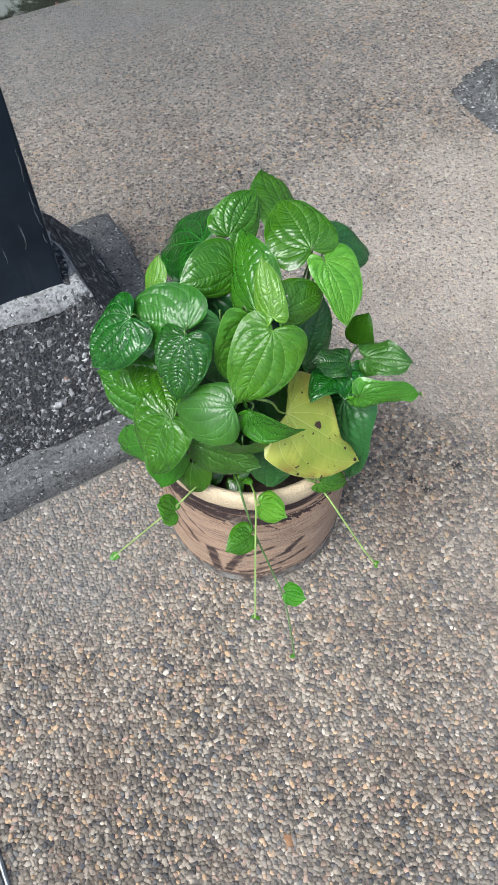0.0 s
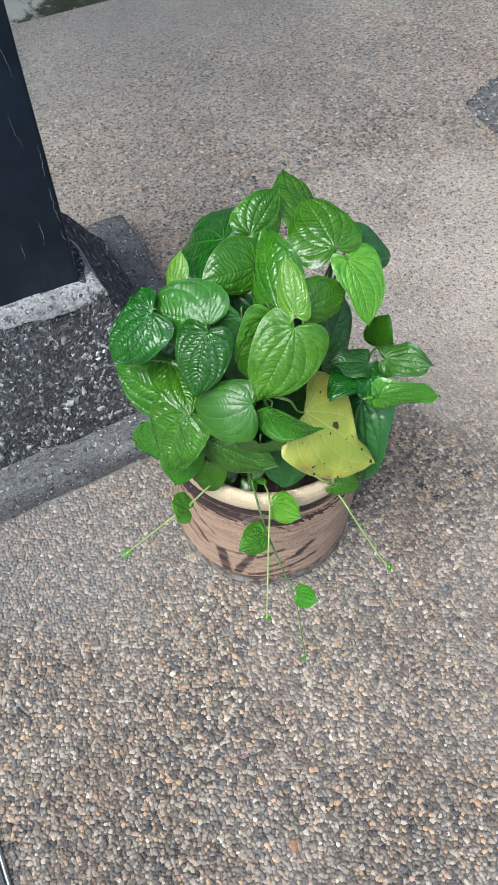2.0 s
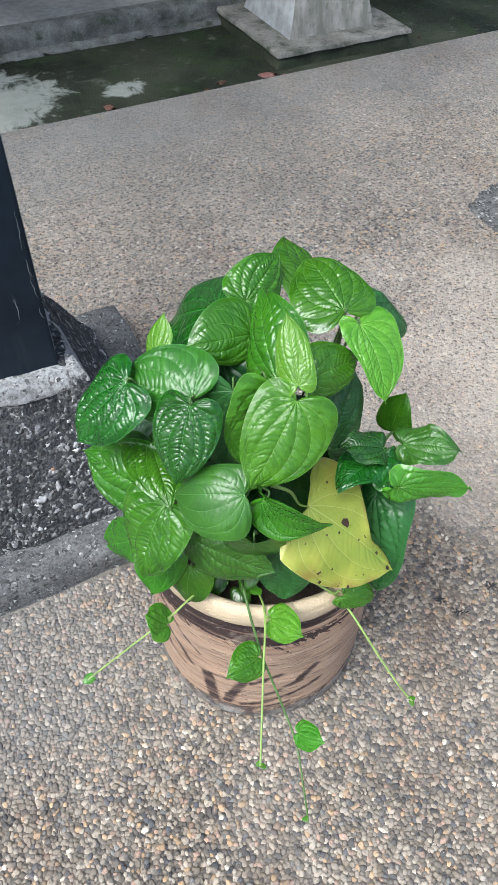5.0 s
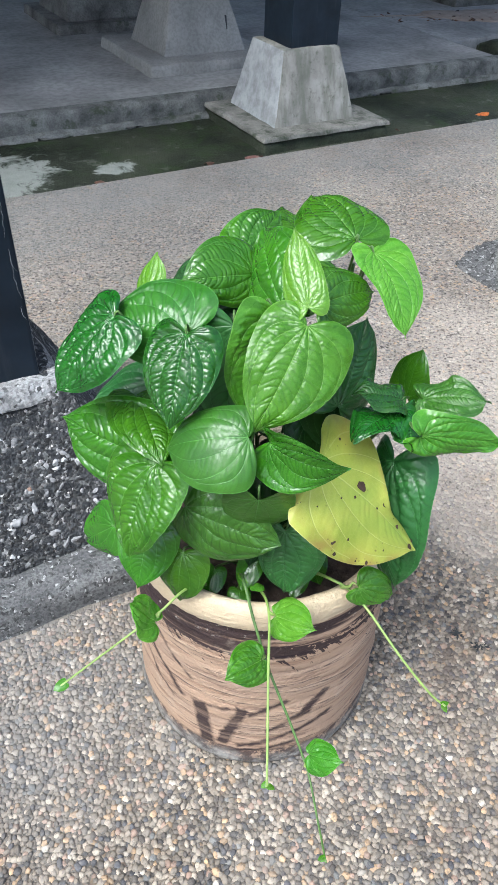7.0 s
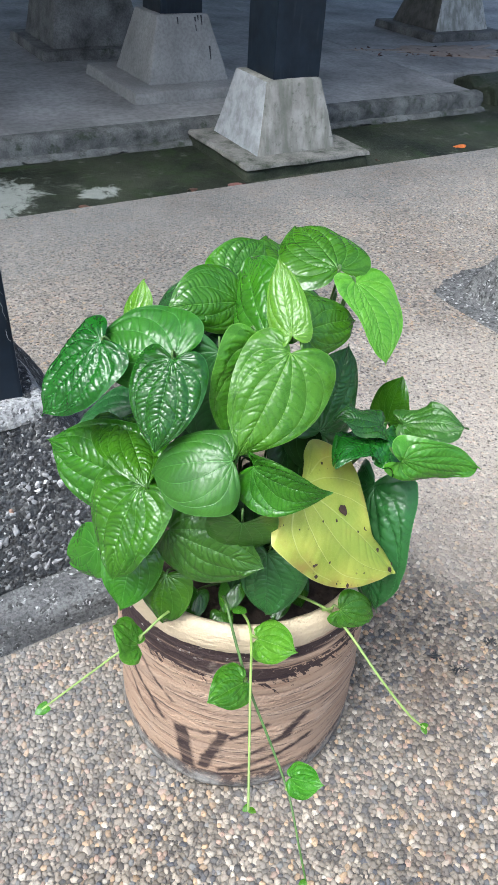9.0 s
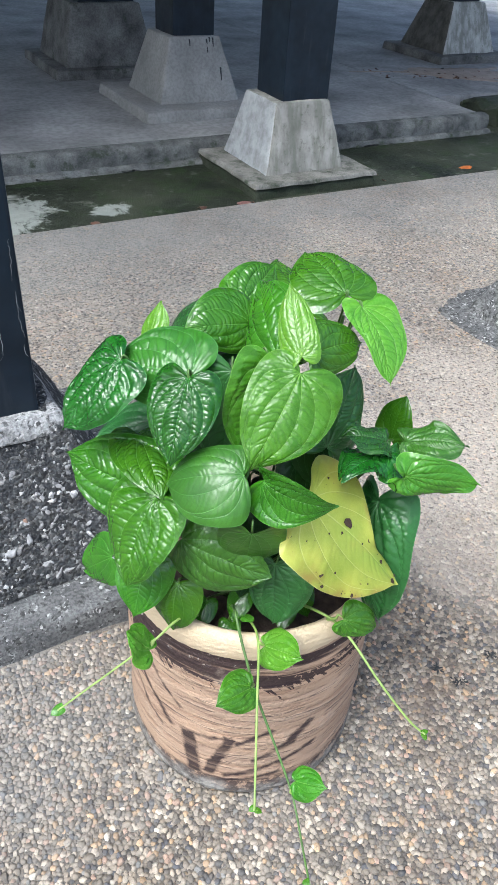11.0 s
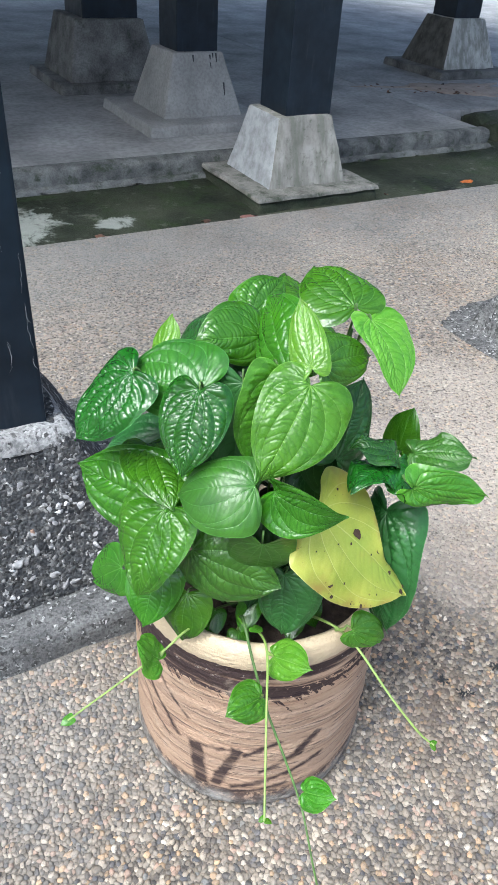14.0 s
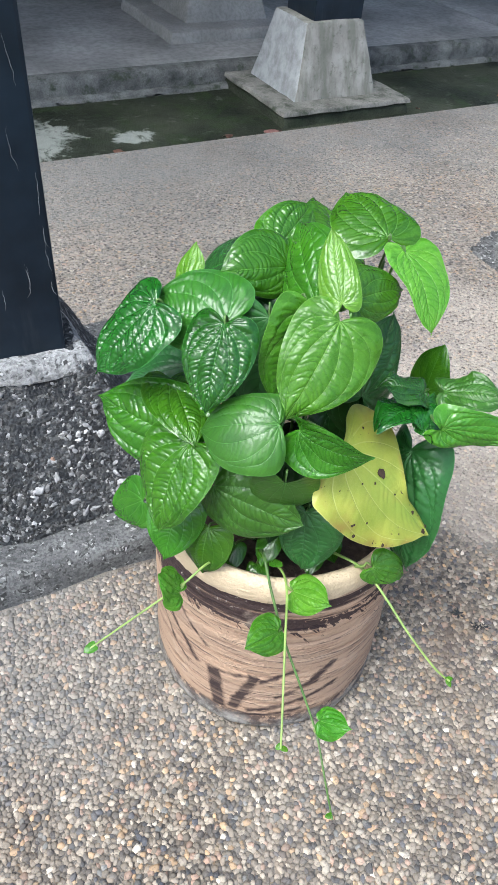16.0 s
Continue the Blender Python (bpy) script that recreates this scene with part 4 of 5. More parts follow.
leaf((0.0323, -0.1510, 0.4123), 0.0791, -81.7, -69.0, -25.4, (0.93, 0.47, 0.35, -0.12, 0.00, 0.06), "dull")
leaf((-0.0825, -0.1431, 0.4822), 0.1266, 155.6, 2.3, 59.5, (0.77, 0.43, 0.29, 0.03, 0.00, -0.01), "mid", relief=1.2)
leaf((-0.0846, -0.1556, 0.4946), 0.0995, -133.3, -47.4, 5.1, (0.90, 0.22, 0.60, 0.11, -0.22, -0.08), "mid", relief=1.3)
leaf((-0.1374, -0.1299, 0.3819), 0.0721, 160.3, -44.3, 64.9, (0.84, 0.45, 0.36, -0.00, -0.00, 0.00), "mid", relief=0.6)
leaf((-0.0950, -0.1500, 0.4150), 0.0750, -110.0, -55.0, 10.0, (0.85, 0.45, 0.35, 0.00, 0.00, 0.00), "mid", relief=0.6)
leaf((-0.0644, -0.1593, 0.3826), 0.0660, -109.4, -59.0, 1.1, (0.86, 0.39, 0.75, 0.00, -0.20, -0.01), "mid", relief=0.7)
yellow = leaf((0.0575, -0.1480, 0.4978), 0.1400, -6.3, -34.2, -28.4, (0.89, 0.24, 0.37, 0.04, -0.68, 0.07), "yellow", relief=0.28, wave=0.6, waist=0.75, root=(0.02, -0.15, 0.53), label="yellowed leaf with brown blemishes")
leaf((0.1361, -0.0925, 0.4548), 0.1487, 74.5, -122.3, 138.1, (0.74, 1.14, 0.69, 0.12, 0.01, 0.03), "dull", relief=1.2)
leaf((0.1486, -0.0330, 0.4897), 0.0537, 101.8, 87.2, 53.7, (0.87, 0.38, 0.45, -0.09, 0.00, 0.03), "mid", relief=0.5, root=(0.13, -0.09, 0.515))
leaf((0.1516, -0.0829, 0.5250), 0.0614, -15.0, 27.6, -19.2, (0.80, 0.35, 0.68, -0.05, -0.10, 0.07), "satin", relief=1.2, wave=1.9, root=(0.13, -0.09, 0.515))
leaf((0.1418, -0.1415, 0.5303), 0.0833, 7.1, -7.3, -77.4, (0.52, 0.56, 0.30, -0.03, -0.00, 0.09), "fresh", relief=0.9, wave=1.2, root=(0.128, -0.092, 0.512))
leaf((0.1292, -0.0979, 0.5343), 0.0519, -163.0, 29.9, 9.3, (0.85, 0.30, 0.55, 0.07, -0.01, -0.03), "deep", relief=1.2, wave=1.9, root=(0.13, -0.09, 0.515))
leaf((0.1284, -0.0974, 0.5236), 0.0668, -133.0, 12.0, -4.4, (0.84, 0.41, 0.34, 0.04, 0.00, -0.01), "deep", relief=1.2, wave=1.9, root=(0.128, -0.092, 0.51))
leaf((0.1315, -0.0954, 0.5230), 0.0539, -80.7, 3.7, 14.8, (0.81, 0.31, 0.49, -0.06, 0.00, 0.03), "deep", relief=1.2, wave=1.9, root=(0.128, -0.092, 0.51))
leaf((0.0296, -0.1874, 0.3269), 0.0534, -48.0, 36.7, -44.6, (0.83, 0.48, 0.46, -0.04, -0.04, 0.02), "bright", relief=2.4, small=True, root=(0.022, -0.186, 0.331))
leaf((0.0178, -0.2290, 0.3147), 0.0478, -132.7, 24.2, 32.0, (0.90, 0.45, 0.37, 0.08, -0.02, -0.03), "fresh", relief=2.4, small=True, root=(0.02, -0.214, 0.297))
leaf((-0.0883, -0.2038, 0.3291), 0.0495, -150.3, 59.7, 34.9, (0.88, 0.37, -0.12, -0.01, 0.17, 0.02), "bright", relief=2.4, small=True, root=(-0.085, -0.197, 0.335))
leaf((0.1099, -0.1607, 0.3468), 0.0532, 4.8, -26.2, -64.4, (0.82, 0.51, 0.59, -0.06, -0.03, 0.03), "fresh", relief=2.4, small=True, root=(0.095, -0.15, 0.332))
leaf((0.0686, -0.2822, 0.2404), 0.0411, -42.0, 42.7, -43.9, (0.84, 0.51, 0.41, 0.06, -0.04, -0.03), "fresh", relief=2.4, small=True, root=(0.066, -0.286, 0.224))
leaf((-0.1128, -0.0832, 0.5127), 0.0917, -66.4, 3.5, 1.5, (0.77, 0.46, 0.38, -0.05, 0.01, 0.01), "mid", relief=1.1)
leaf((-0.100, -0.050, 0.505), 0.075, 185, -15, 25, (0.85, 0.4, 0.4), "dull", relief=0.5)
leaf((0.013, -0.100, 0.615), 0.105, -105, -70, 55, (0.8, 0.5, 0.3), "soft")
leaf((-0.022, -0.095, 0.600), 0.105, -100, -72, 10, (0.8, 0.5, 0.3), "dull", relief=0.4)
# two gap fillers in the green that is darkened for shade
leaf((-0.040, -0.040, 0.585), 0.09, -110, -50, 0, (0.85, 0.4, 0.4), "shaded", relief=0.5)
leaf((-0.015, -0.030, 0.575), 0.09, -80, -55, 0, (0.85, 0.4, 0.4), "shaded", relief=0.5)
leaf((0.105, 0.010, 0.628), 0.075, 20, -25, -20, (0.85, 0.5, 0.6), "dull")

# main stems, from the soil up into the crown
for pts in ([(0.02, -0.03, 0.25), (0.03, -0.05, 0.4), (0.03, -0.08, 0.59)], [(0.05, -0.03, 0.25), (0.09, -0.05, 0.4), (0.13, -0.09, 0.515)], [(-0.02, -0.04, 0.25), (-0.03, -0.08, 0.42), (0.0, -0.13, 0.525)],
            [(-0.03, -0.02, 0.25), (-0.05, -0.04, 0.45), (-0.05, -0.09, 0.59)], [(0.03, -0.01, 0.25), (0.07, 0.0, 0.45), (0.08, -0.01, 0.62)]):
    part("stem", tube(pts, 0.0036, 0.0024, 8), MAT_STEM_DARK, plant).matrix_basis = PLANT_AT.inverted()

# brown blemishes on the yellowed leaf: place across (-1 to 1) and along (0 to 1), size
MAT_SPOT = simple("brown_blemish", (0.034, 0.018, 0.010), 0.8, 0.5, 300, 0.0005)
YP = (0.1400, 0.89, 0.24, 0.37, 0.04, -0.68, 0.07)
rng = random.Random(8)
SPECKS = tuple((rng.uniform(-0.75, 0.75), rng.uniform(0.15, 0.85), rng.uniform(0.0004, 0.0013)) for _ in range(18)) + tuple((rng.choice((-0.96, 0.95, 0.97)), rng.uniform(0.3, 0.95), rng.uniform(0.0008, 0.0018)) for _ in range(10))
for k, (q, t, size) in enumerate(((-0.1, 0.45, 0.0048), (-0.18, 0.79, 0.0022), (0.64, 0.43, 0.0026), (0.8, 0.51, 0.0025), (-0.76, 0.43, 0.0018), (0.1, 0.44, 0.0014), (-0.58, 0.65, 0.0028), (0.38, 0.94, 0.003), (0.78, 0.41, 0.0009), (0.96, 0.68, 0.0018)) + SPECKS):
    ex, ey = margin(t, 0.75 if q < 0 else 0.0)
    x, y = ex * q, t ** 1.3 * (1 - abs(q)) + ey * abs(q)
    bm = bmesh.new()
    rim = []
    for i in range(12):
        a = 2 * math.pi * i / 12
        r = size * (1 + 0.6 * noise.noise(Vector((math.cos(a) * 1.3, math.sin(a) * 1.3, k * 3.1))))
        p = Vector(leaf_point(x + r * math.cos(a) / YP[0] / YP[1], y + r * math.sin(a) / YP[0], *YP))
        rim.append(bm.verts.new(p + Vector((0, 0, 0.0022))))
    bm.faces.new(rim)
    part("blemish", bm, MAT_SPOT, yellow, "dark brown blemish")


# ---- runners and small growth ----
def runner(points, r0, r1, mat=MAT_STEM):
    ob = part("runner", tube(points, r0, r1, 8, 8), mat, plant, "thin pale green trailing runner")
    ob.matrix_basis = PLANT_AT.inverted()
    return ob


runner([(0.004, -0.10, 0.26), (0.013, -0.150, 0.318), (0.022, -0.186, 0.331), (0.024, -0.25, 0.318), (0.027, -0.335, 0.283)], 0.0017, 0.0011)
runner([(-0.012, -0.09, 0.26), (-0.006, -0.155, 0.345), (0.007, -0.19, 0.325), (0.025, -0.222, 0.288), (0.050, -0.258, 0.248), (0.068, -0.290, 0.222), (0.078, -0.335, 0.215), (0.083, -0.372, 0.226)], 0.0018, 0.001, MAT_STEM_DARK)
runner([(-0.03, -0.10, 0.26), (-0.058, -0.168, 0.340), (-0.085, -0.197, 0.335), (-0.118, -0.222, 0.322), (-0.168, -0.266, 0.309)], 0.0016, 0.001)
runner([(0.03, -0.06, 0.26), (0.078, -0.140, 0.335), (0.112, -0.160, 0.328), (0.152, -0.208, 0.305), (0.176, -0.245, 0.303), (0.187, -0.264, 0.312)], 0.0018, 0.001)
for base, length, az, el, roll, tone in (((-0.164, -0.263, 0.310), 0.013, -140, -5, 20, "soft"), ((0.006, -0.147, 0.322), 0.015, -40, 25, 0, "bright"),
                                         ((-0.001, -0.139, 0.321), 0.013, 160, 25, 0, "bright"), ((0.027, -0.332, 0.284), 0.007, -150, -20, 10, "soft"),
                                         ((0.028, -0.334, 0.284), 0.007, -30, 15, 0, "soft"), ((0.185, -0.262, 0.311), 0.007, 20, 10, 0, "soft"),
                                         ((0.186, -0.263, 0.311), 0.007, -70, -10, 0, "soft"), ((0.082, -0.368, 0.226), 0.007, -160, 0, 0, "soft"),
                                         ((-0.036, -0.125, 0.318), 0.032, -100, -30, 10, "mid"), ((0.002, -0.125, 0.335), 0.034, -110, -35, 0, "mid"),
                                         ((0.052, -0.115, 0.318), 0.036, -100, -30, -10, "mid"), ((-0.01, -0.14, 0.305), 0.03, -80, -20, 0, "mid"),
                                         ((0.06, -0.09, 0.33), 0.05, -60, -35, 0, "mid")):
    leaf(base, length, az, el, roll, (0.85, 0.4, 0.3), tone, 0.35, 0.4, length > 0.028, True)


# ---- leaves deep inside the bush, with its shade put into their green ----
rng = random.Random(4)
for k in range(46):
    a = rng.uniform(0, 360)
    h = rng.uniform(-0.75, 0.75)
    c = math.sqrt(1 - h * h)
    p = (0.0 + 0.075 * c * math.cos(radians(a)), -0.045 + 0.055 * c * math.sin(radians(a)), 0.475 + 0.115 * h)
    leaf(p, rng.uniform(0.06, 0.085), a + rng.uniform(-25, 25), -30 - 30 * rng.random(), rng.uniform(-25, 25), (0.85, 0.5, 0.5), "shaded", 0.9, 0.5, k % 3 == 0, deep=True)

# ---- stones set in the rough pedestal ----
MAT_STONE = material("pedestal_stones", 0.7, 0.3)
g = Graph(MAT_STONE)
rnd = g.node("ShaderNodeNewGeometry").outputs["Random Per Island"]
col = g.ramp(rnd, [(0.0, (0.06, 0.06, 0.064)), (0.33, (0.12, 0.12, 0.125)), (0.55, (0.2, 0.2, 0.205)), (0.74, (0.30, 0.30, 0.305)), (0.9, (0.46, 0.46, 0.46))], "CONSTANT")
g.color(g.mix(g.ramp(g.noise(150, 5), [(0.35, 0.6), (0.65, 0.0)]), col, (0.09, 0.09, 0.095)))
g.bump(g.noise(260, 4), 0.002, 0.8)


MAT_PALE = simple("pale_stone", (0.27, 0.27, 0.275), 0.8, 0.4, 120, 0.003)
MAT_COARSE = material("coarse_stones", 0.75, 0.3)
g = Graph(MAT_COARSE)
col = g.ramp(g.node("ShaderNodeNewGeometry").outputs["Random Per Island"], [(0.0, (0.2, 0.2, 0.205)), (0.3, (0.32, 0.32, 0.325)), (0.6, (0.45, 0.45, 0.455)), (0.85, (0.6, 0.6, 0.6))], "CONSTANT")
g.color(g.mix(g.ramp(g.noise(220, 5), [(0.4, 0.7), (0.6, 0.0)]), col, (0.10, 0.10, 0.105)))
g.bump(g.noise(300, 4), 0.002, 0.8)
MAT_RUST = simple("rusty_stone", (0.26, 0.17, 0.13), 0.8, 0.35, 120, 0.002)


def stone_shapes(seed, level, low=-0.45, count=10, flats=0):
    """Unit stones, broken to flat faces, with their hidden undersides left off: lists of corner arrays and triangles."""
    made = []
    r = random.Random(seed)
    for k in range(count):
        bm = bmesh.new()
        bmesh.ops.create_icosphere(bm, subdivisions=level, radius=1.0)
        off = Vector((r.uniform(0, 50), r.uniform(0, 50), r.uniform(0, 50)))
        for v in bm.verts:
            v.co *= 1 + 0.30 * noise.noise(v.co * 1.1 + off) + 0.16 * noise.noise(v.co * 2.7 + off)
        for _ in range(flats):
            n = Vector((r.gauss(0, 1), r.gauss(0, 1), r.gauss(0.5, 1))).normalized()
            d = r.uniform(0.28, 0.6)
            for v in bm.verts:
                v.co -= max(0.0, v.co.dot(n) - d) * n
        under = [f for f in bm.faces if f.calc_center_median().z < low]
        bmesh.ops.delete(bm, geom=under, context="FACES")
        bm.verts.index_update()
        made.append((np.array([v.co[:] for v in bm.verts]), np.array([[v.index for v in f.verts] for f in bm.faces])))
        bm.free()
    return made


def scatter(name, shapes, frames, mat, smooth=True):
    """One mesh of many stones; frames are 4 x 4 arrays."""
    verts, faces, base = [], [], 0
    r = random.Random(9)
    for f in frames:
        v, t = shapes[r.randrange(len(shapes))]
        verts.append(v @ f[:3, :3].T + f[:3, 3])
        faces.append(t + base)
        base += len(v)
    verts, faces = np.concatenate(verts), np.concatenate(faces)
    me = bpy.data.meshes.new(name)
    me.vertices.add(len(verts))
    me.vertices.foreach_set("co", verts.astype(np.float32).ravel())
    me.loops.add(faces.size)
    me.loops.foreach_set("vertex_index", faces.astype(np.int32).ravel())
    me.polygons.add(len(faces))
    me.polygons.foreach_set("loop_start", np.arange(0, faces.size, 3, dtype=np.int32))
    me.update(calc_edges=True)
    me.materials.append(mat)
    if smooth:
        me.shade_smooth()
    return new(name, me)


def spin(x, y, z, turn, sx, sy, sz, tilt=0.0, roll=0.0):
    return np.array(Matrix.Translation((x, y, z)) @ Euler((roll, tilt, turn)).to_matrix().to_4x4() @ Matrix.Diagonal((sx, sy, sz, 1)))


part("collar", frustum((0.1375, 0.1375), (0.1235, 0.1235), 0.266, 0.2935, 0.006, 0.010, 20, 8), rough_concrete("pale_cement", (0.2, 0.2, 0.202), (0.52, 0.52, 0.52), 200, 0.1, 0.005), ROUGH_PEDESTAL, "pale worn cement collar")
# faces of the rough pedestal lean inwards as they rise
LEAN = math.atan(0.5)
fronts = np.array(Euler((math.pi / 2 - LEAN, 0, 0)).to_matrix().to_4x4())
rights = np.array((Matrix.Rotation(math.pi / 2, 4, "Z") @ Euler((math.pi / 2 - LEAN, 0, 0)).to_matrix().to_4x4()))
rng = random.Random(21)
set_in, coarse = [], []
for x, z, w, h, turn in ((0.038, 0.191, 0.0046, 0.0147, 5), (0.099, 0.192, 0.0093, 0.0052, -25), (0.072, 0.18, 0.0052, 0.0111, 5), (0.075, 0.161, 0.0084, 0.0047, -45),
                         (0.038, 0.157, 0.0097, 0.0056, 15), (0.039, 0.13, 0.0084, 0.015, 5), (0.009, 0.119, 0.0122, 0.0094, 10), (0.058, 0.087, 0.0124, 0.0086, 15),
                         (0.119, 0.098, 0.0115, 0.0057, 20), (0.022, 0.093, 0.0072, 0.0049, 20), (0.043, 0.233, 0.0055, 0.0036, 0), (0.014, 0.232, 0.0066, 0.0033, 15),
                         (0.113, 0.179, 0.0047, 0.0037, 20), (0.166, 0.12, 0.005, 0.0076, -20), (0.133, 0.126, 0.0061, 0.0038, 20)):
    f = fronts @ spin(0, 0, 0, radians(turn), w, h, 0.5 * min(w, h))
    f[:3, 3] = (x, -0.245 + (z - 0.05) * 0.5 + 0.001, z)
    set_in.append(f)
for k in range(1500):
    z = 0.055 + 0.225 * rng.random() ** 1.1
    half = 0.24 - (z - 0.05) * 0.5
    s = 0.0008 + 0.0034 * rng.random() ** 3.0
    side = k % 5 > 2
    f = (rights if side else fronts) @ spin(0, 0, 0, rng.uniform(0, 6.3), s * rng.uniform(1, 1.6), s, s * 0.75)
    x = rng.uniform(-half, half)
    f[:3, 3] = (half + 0.0035, x, z) if side else (x, -half - 0.0035, z)
    set_in.append(f)
for k in range(230):
    z = 0.06 + 0.17 * rng.random() ** 1.2
    half = 0.24 - (z - 0.05) * 0.5
    s = 0.0025 + 0.0075 * rng.random() ** 2.2
    side = k % 4 == 3
    f = (rights if side else fronts) @ spin(0, 0, 0, rng.uniform(0, 6.3), s * rng.uniform(1, 1.7), s, s * 0.7)
    x = rng.uniform(-half, half)
    f[:3, 3] = (half + 0.004, x, z) if side else (x, -half - 0.004, z)
    coarse.append(f)
big = scatter("coarse_gravel", stone_shapes(5, 2, -0.6, 24, 14), coarse, MAT_COARSE, False)
big.parent = ROUGH_PEDESTAL
tagged(big, "angular pale grey stones set in dark cement", kind="stuff")
stones = scatter("embedded_gravel", stone_shapes(3, 1, -0.6, 16, 6), set_in[15:], MAT_STONE, False)
stones.parent = ROUGH_PEDESTAL
for k, f in enumerate(set_in[:15]):
    one = scatter("stone", stone_shapes(30 + k, 2, -0.6, 1, 10), [f], MAT_PALE if k != 4 else MAT_RUST, False)
    one.parent = ROUGH_PEDESTAL
tagged(stones, "pale grey pebbles set in dark cement", kind="stuff")

# ---- scratches on the nearest post ----
MAT_SCRATCH = simple("scratched_paint", (0.26, 0.28, 0.30), 0.7, 0.4, 200)


def scratch(length, width, bow, seed):
    """A thin wavy score in the paint, upright in x and z, tapering to both ends."""
    bm = bmesh.new()
    rows = []
    n = 14
    for k in range(n + 1):
        f = k / n
        x = bow * length * math.sin(3.1 * f) + 0.05 * length * noise.noise(Vector((f * 5, seed * 2.3, 0)))
        w = width * math.sin(math.pi * (0.03 + 0.94 * f)) * (0.6 + 0.7 * noise.noise(Vector((f * 11, seed, 5))) ** 2)
        rows.append([bm.verts.new((x + o * w, -0.0004 * (1 - abs(o)), f * length)) for o in (-1, 0, 1)])
    for a, b in zip(rows, rows[1:]):
        for j in range(2):
            bm.faces.new((a[j], a[j + 1], b[j + 1], b[j]))
    return bm


rng = random.Random(77)
for k in range(46):
    front = k % 5 < 3
    ob = part("scratch", scratch(rng.uniform(0.010, 0.06), rng.uniform(0.0003, 0.0009), rng.uniform(-0.12, 0.12), k), MAT_SCRATCH, NEAR_POST, "pale scratch in black paint")
    z = 0.03 + 0.62 * rng.random() ** 1.2
    side = rng.uniform(-0.095, 0.095) if k % 4 else 0.098
    lean = rng.uniform(-9, 9)
    if front:
        ob.matrix_basis = pose(side, -0.1030, z, 0, lean, 0)
    else:
        ob.matrix_basis = pose(0.1030, side, z, 0, 0, 90) @ pose(0, 0, 0, 0, lean, 0)

# ---- litter and stains ----
MAT_SAND = concrete_material("brown_sand", (0.24, 0.19, 0.16), (0.37, 0.315, 0.275), 14)
bm, c = ragged([(3.0, 3.6), (3.25, 3.42), (3.6, 3.2), (3.95, 3.3), (3.95, 3.55), (3.7, 3.6), (3.3, 3.7)], 0.003, 6.6, 0.55)
sand = solid("sand_drift", bm, MAT_SAND, grid(c.x, c.y, 0.03), "thin brown sandy drift on the slab", "sand", kind="stuff")

MAT_LITTER = material("leaf_crumbs", 0.8, 0.2)
g = Graph(MAT_LITTER)
g.color(g.ramp(g.node("ShaderNodeNewGeometry").outputs["Random Per Island"], [(0.0, (0.05, 0.03, 0.02)), (0.35, (0.10, 0.055, 0.035)), (0.6, (0.16, 0.085, 0.06)), (0.85, (0.03, 0.022, 0.018))], "CONSTANT"))
rng = random.Random(31)


def crumbs(name, count, u0, u1, v0, v1, z, small, large, label, skew=0.0):
    """Broken bits of dry leaf and bark, strewn over a stretch of the house's grid."""
    bits = []
    for k in range(count):
        a, b = rng.random(), rng.random()
        u, v = u0 + (u1 - u0) * a, v0 + (v1 - v0) * b ** 1.6 + skew * a
        size = small + (large - small) * rng.random() ** 3
        x, y = u * CU - v * SU, u * SU + v * CU
        bits.append(spin(x, y, z + 0.15 * size, rng.uniform(0, 6.3), size * rng.uniform(0.8, 2.2), size, 0.25 * size, rng.uniform(-0.5, 0.5), rng.uniform(-0.5, 0.5)))
    return tagged(scatter(name, stone_shapes(61, 1, -0.9, 8, 5), bits, MAT_LITTER, False), label, "litter", kind="stuff")


MAT_CRUST = simple("black_lichen", (0.02, 0.022, 0.024), 0.9, 0.4, 150)
for n, (x, y, rx, ry) in enumerate(((0.405, 0.068, 0.011, 0.006), (0.315, 0.035, 0.008, 0.010), (0.345, 0.015, 0.016, 0.008))):
    bits = []
    for k in range(26):
        a, d = rng.uniform(0, 6.3), rng.random() ** 0.7
        size = rng.uniform(0.0012, 0.003)
        bits.append(spin(x + rx * d * math.cos(a), y + ry * d * math.sin(a), 0.0045, a, size * rng.uniform(1, 2.5), size * 0.6, size * 0.5, rng.uniform(-0.6, 0.6), rng.uniform(-0.6, 0.6)))
    tagged(scatter("dried_moss", stone_shapes(71 + n, 1, -0.9, 6, 4), bits, MAT_CRUST, False), "black dried moss between the pebbles", "moss", kind="stuff")
crumbs("leaf_litter", 130, -0.2, 1.25, 1.815, 1.9, -0.055, 0.004, 0.016, "brown crumbled leaf litter along the pavement's edge")
crumbs("leaf_litter", 40, 1.15, 3.2, 1.82, 2.2, -0.055, 0.003, 0.012, "sparse brown leaf litter in the drain")
crumbs("bark_litter", 120, 2.9, 4.0, 3.45, 3.75, 0.032, 0.003, 0.016, "brown bark crumbs and twigs on the slab", -0.3)


def dry_leaf(u, v, z, size, turn, col, label, curl=0.9):
    bm = bmesh.new()
    bm.from_mesh(leaf_mesh(size, (0.7, curl, 0.5), 0.6, 0.8, turn, 32, 7))
    bmesh.ops.solidify(bm, geom=bm.faces[:], thickness=0.0006)
    ob = solid("fallen_leaf", bm, simple("dry_leaf_%s" % label.split()[0], col, 0.7, 0.35, 90, 0.001), grid(u, v, z + size * 0.16) @ pose(0, 0, 0, 0, 0, turn), label, "leaf", "fallen leaves")
    return ob


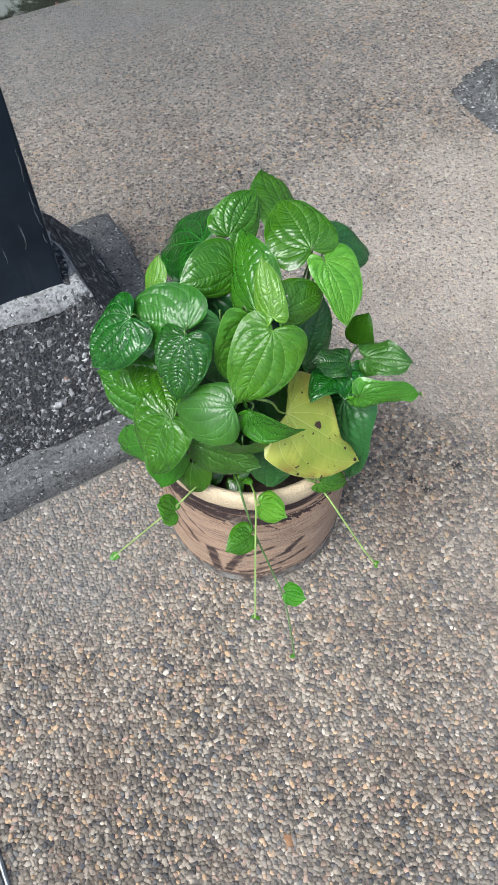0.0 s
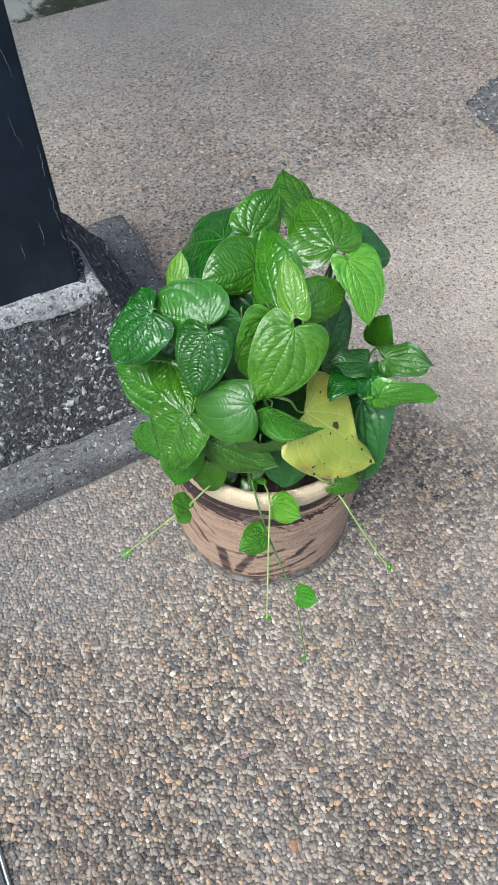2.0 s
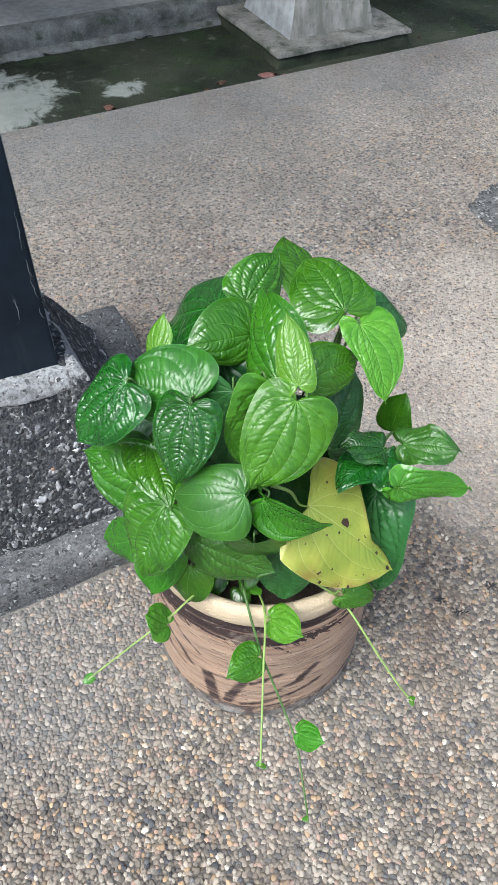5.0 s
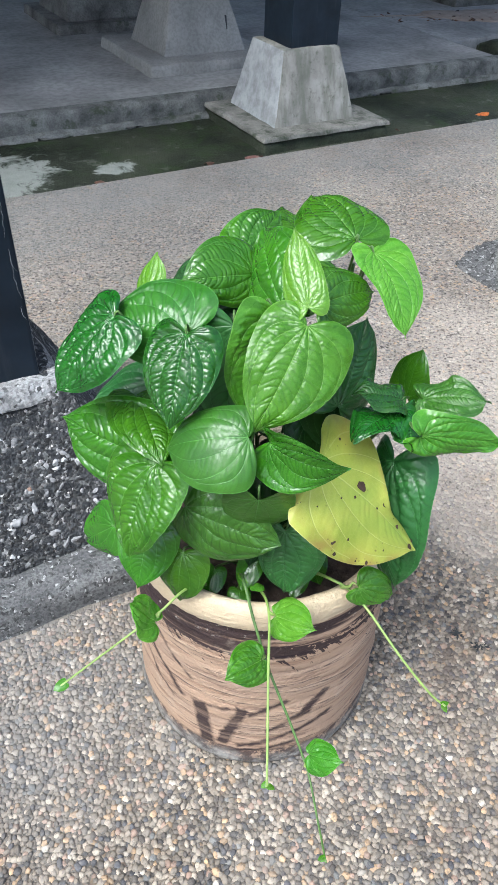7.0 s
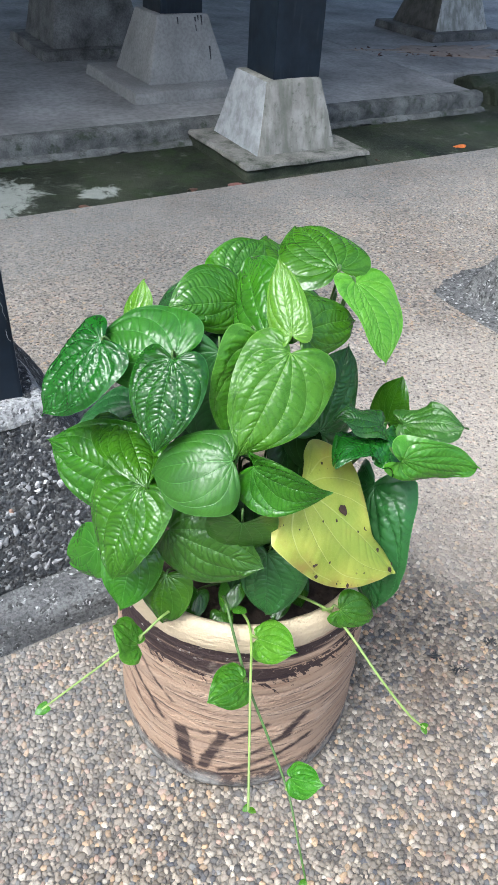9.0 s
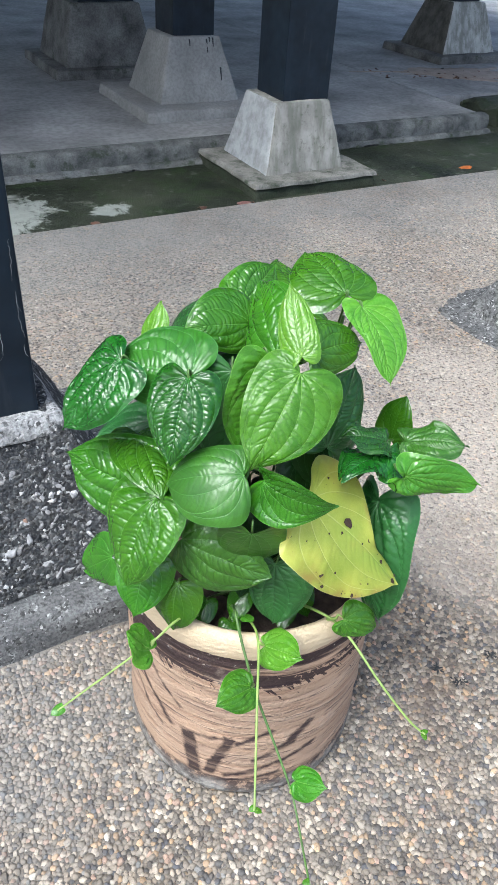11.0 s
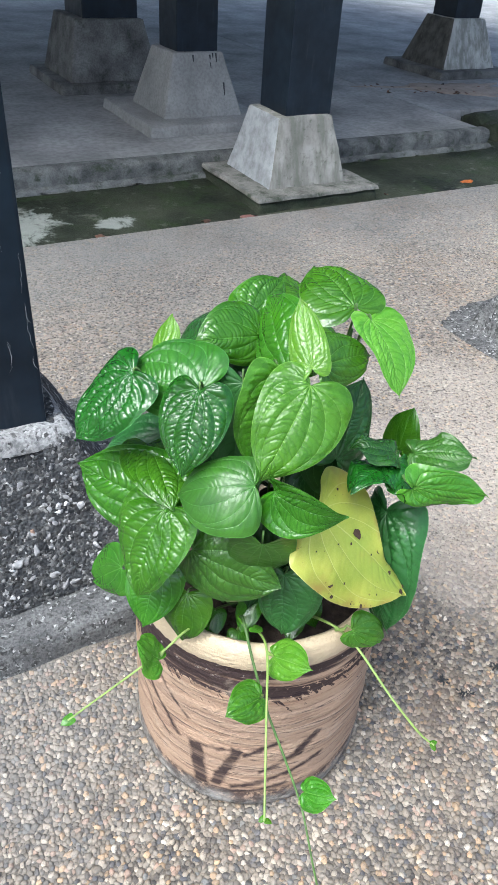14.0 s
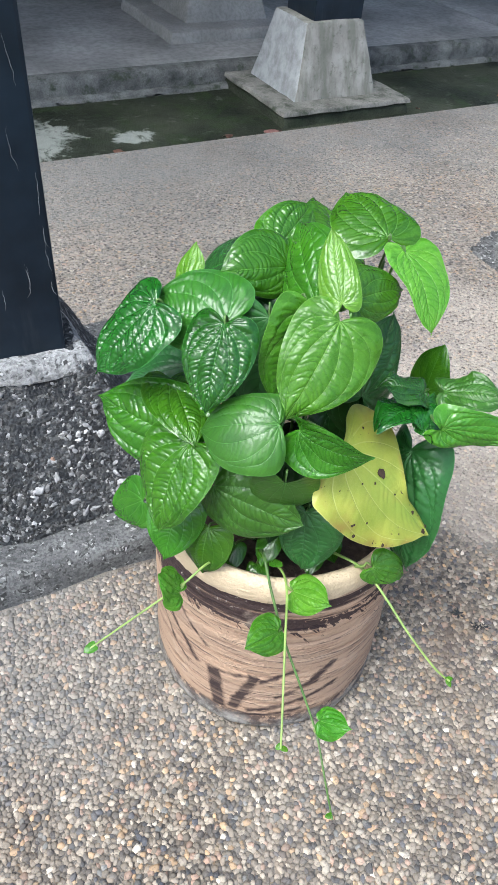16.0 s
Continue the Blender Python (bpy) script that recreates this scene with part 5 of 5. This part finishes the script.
dry_leaf(-0.228, -0.537, 0.0, 0.026, 160, (0.22, 0.11, 0.05), "curled brown dry leaf on the pebbles")
dry_leaf(2.333, 2.0, -0.055, 0.06, 70, (0.36, 0.10, 0.015), "orange fallen leaf in the drain")
dry_leaf(1.09, 1.91, -0.055, 0.075, 40, (0.16, 0.075, 0.065), "pinkish withered leaf beside the plinth")
dry_leaf(1.13, 1.9, -0.055, 0.05, 200, (0.13, 0.055, 0.045), "reddish withered leaf beside the plinth")
dry_leaf(0.46, 1.91, -0.055, 0.06, 10, (0.11, 0.05, 0.03), "dark brown fallen leaf by the pavement's edge")
dry_leaf(0.88, 1.94, -0.055, 0.05, 300, (0.09, 0.042, 0.028), "small brown fallen leaf in the drain")
dry_leaf(0.42, 1.88, -0.055, 0.045, 100, (0.12, 0.055, 0.032), "crumpled brown fallen leaf by the pavement's edge")

# ---- black tiled floor at the pavement's border ----
MAT_TILE = simple("black_tile", (0.012, 0.015, 0.022), 0.22, 0.5, 9, 0.0003)
MAT_TRIM = simple("white_trim", (0.62, 0.62, 0.6), 0.5, 0.15, 60)
bm, m = block(-1.6, -0.612, -1.3, 0.1, 0.0005, 0.006, 0.0)
tiled = solid("tiled_floor", bm, simple("grout", (0.3, 0.3, 0.29), 0.9, 0.2, 90), m, "black floor tiles with pale grout bordering the pavement", "floor", kind="structure", smooth=False)
tile_bm = frustum((0.1485, 0.1485), (0.1475, 0.1475), 0.004, 0.0095, 0.001)
tile_me = mesh_of("tile", tile_bm, MAT_TILE, False)
for i in range(3):
    for j in range(4):
        t = new("tile", tile_me)
        t.parent = tiled
        t.location = (-0.766 - 0.30 * i + 1.106, -0.202 - 0.30 * (j - 0) + 0.6, 0)
part("edge_trim", block(-0.6157, -0.6132, -1.3, 0.1, 0.004, 0.0115, 0.001)[0], MAT_TRIM, tiled, "white edge trim").location = (0.49155, 0, 0)

# ---- pebbles of the pavement ----
def flat_pebbles(seed, count, rings):
    """Low rounded pebbles with uneven outlines, open below: rim, shoulder and crown."""
    r = random.Random(seed)
    made = []
    for k in range(count):
        n = r.choice((5, 6, 6, 7))
        turn = r.uniform(0, 6.3)
        out = [r.uniform(0.66, 1.22) for _ in range(n)]
        tip = (r.uniform(-0.15, 0.15), r.uniform(-0.15, 0.15))
        v = []
        for size, z in rings:
            for i in range(n):
                a = turn + 6.2832 * (i + r.uniform(-0.18, 0.18)) / n
                v.append((size * out[i] * math.cos(a) + tip[0] * (z > 0.5), size * out[i] * math.sin(a) + tip[1] * (z > 0.5), z + (r.uniform(-0.1, 0.1) if z > 0 else 0)))
        v.append((tip[0], tip[1], r.uniform(0.8, 1.0)))
        t = []
        for ring in range(0, n * (len(rings) - 1), n):
            for i in range(n):
                j = (i + 1) % n
                t += [(ring + i, ring + j, ring + n + j), (ring + i, ring + n + j, ring + n + i)]
        last = n * (len(rings) - 1)
        t += [(last + i, last + (i + 1) % n, last + n) for i in range(n)]
        made.append((np.array(v), np.array(t)))
    return made


rng = np.random.default_rng(5)
gap = 0.0067
frames = {True: [], False: []}
row = 0
y = -0.80
while y < 1.0:
    x = -0.62 + (row % 2) * gap / 2
    while x < 0.74:
        px, py = x + rng.uniform(-0.3, 0.3) * gap, y + rng.uniform(-0.3, 0.3) * gap
        x += gap
        u, v = px * CU + py * SU, py * CU - px * SU
        far = max(0.0, (py - 0.1) / 0.9)
        if (abs(u + 0.255) < 0.322 and abs(v - 0.485) < 0.322) or u < -0.6115 or (u > 1.10 and v < 0.88 and 0.44 * (u - 1.1) + 0.80 > v) or math.hypot(px - POT.x, py - POT.y) < 0.150:
            continue
        if rng.random() < far * 0.55 - 0.05:
            continue
        s = gap * (0.47 + 0.3 * rng.random() ** 1.7)
        f = spin(px, py, 0.0003 - 0.0027 * far + rng.uniform(-0.0014, 0.0010), rng.uniform(0, 6.283), s * rng.uniform(0.95, 1.5), s, s * rng.uniform(0.4, 0.75), rng.uniform(-0.35, 0.35), rng.uniform(-0.35, 0.35))
        frames[py + rng.uniform(-0.2, 0.2) < 0.22].append(f)
    y += gap * 0.88
    row += 1
near = scatter("pebbles_near", flat_pebbles(11, 60, ((1.0, -0.7), (0.95, 0.3), (0.66, 0.85))), frames[True], MAT_PEBBLE, False)
tagged(near, "tightly packed small tan and grey pebbles in the pavement", "gravel", kind="stuff")
off = scatter("pebbles_far", flat_pebbles(12, 40, ((1.0, -0.4), (0.72, 0.6))), frames[False], MAT_WORN)
tagged(off, "worn tan and grey pebbles sunk in cement", "gravel", kind="stuff")
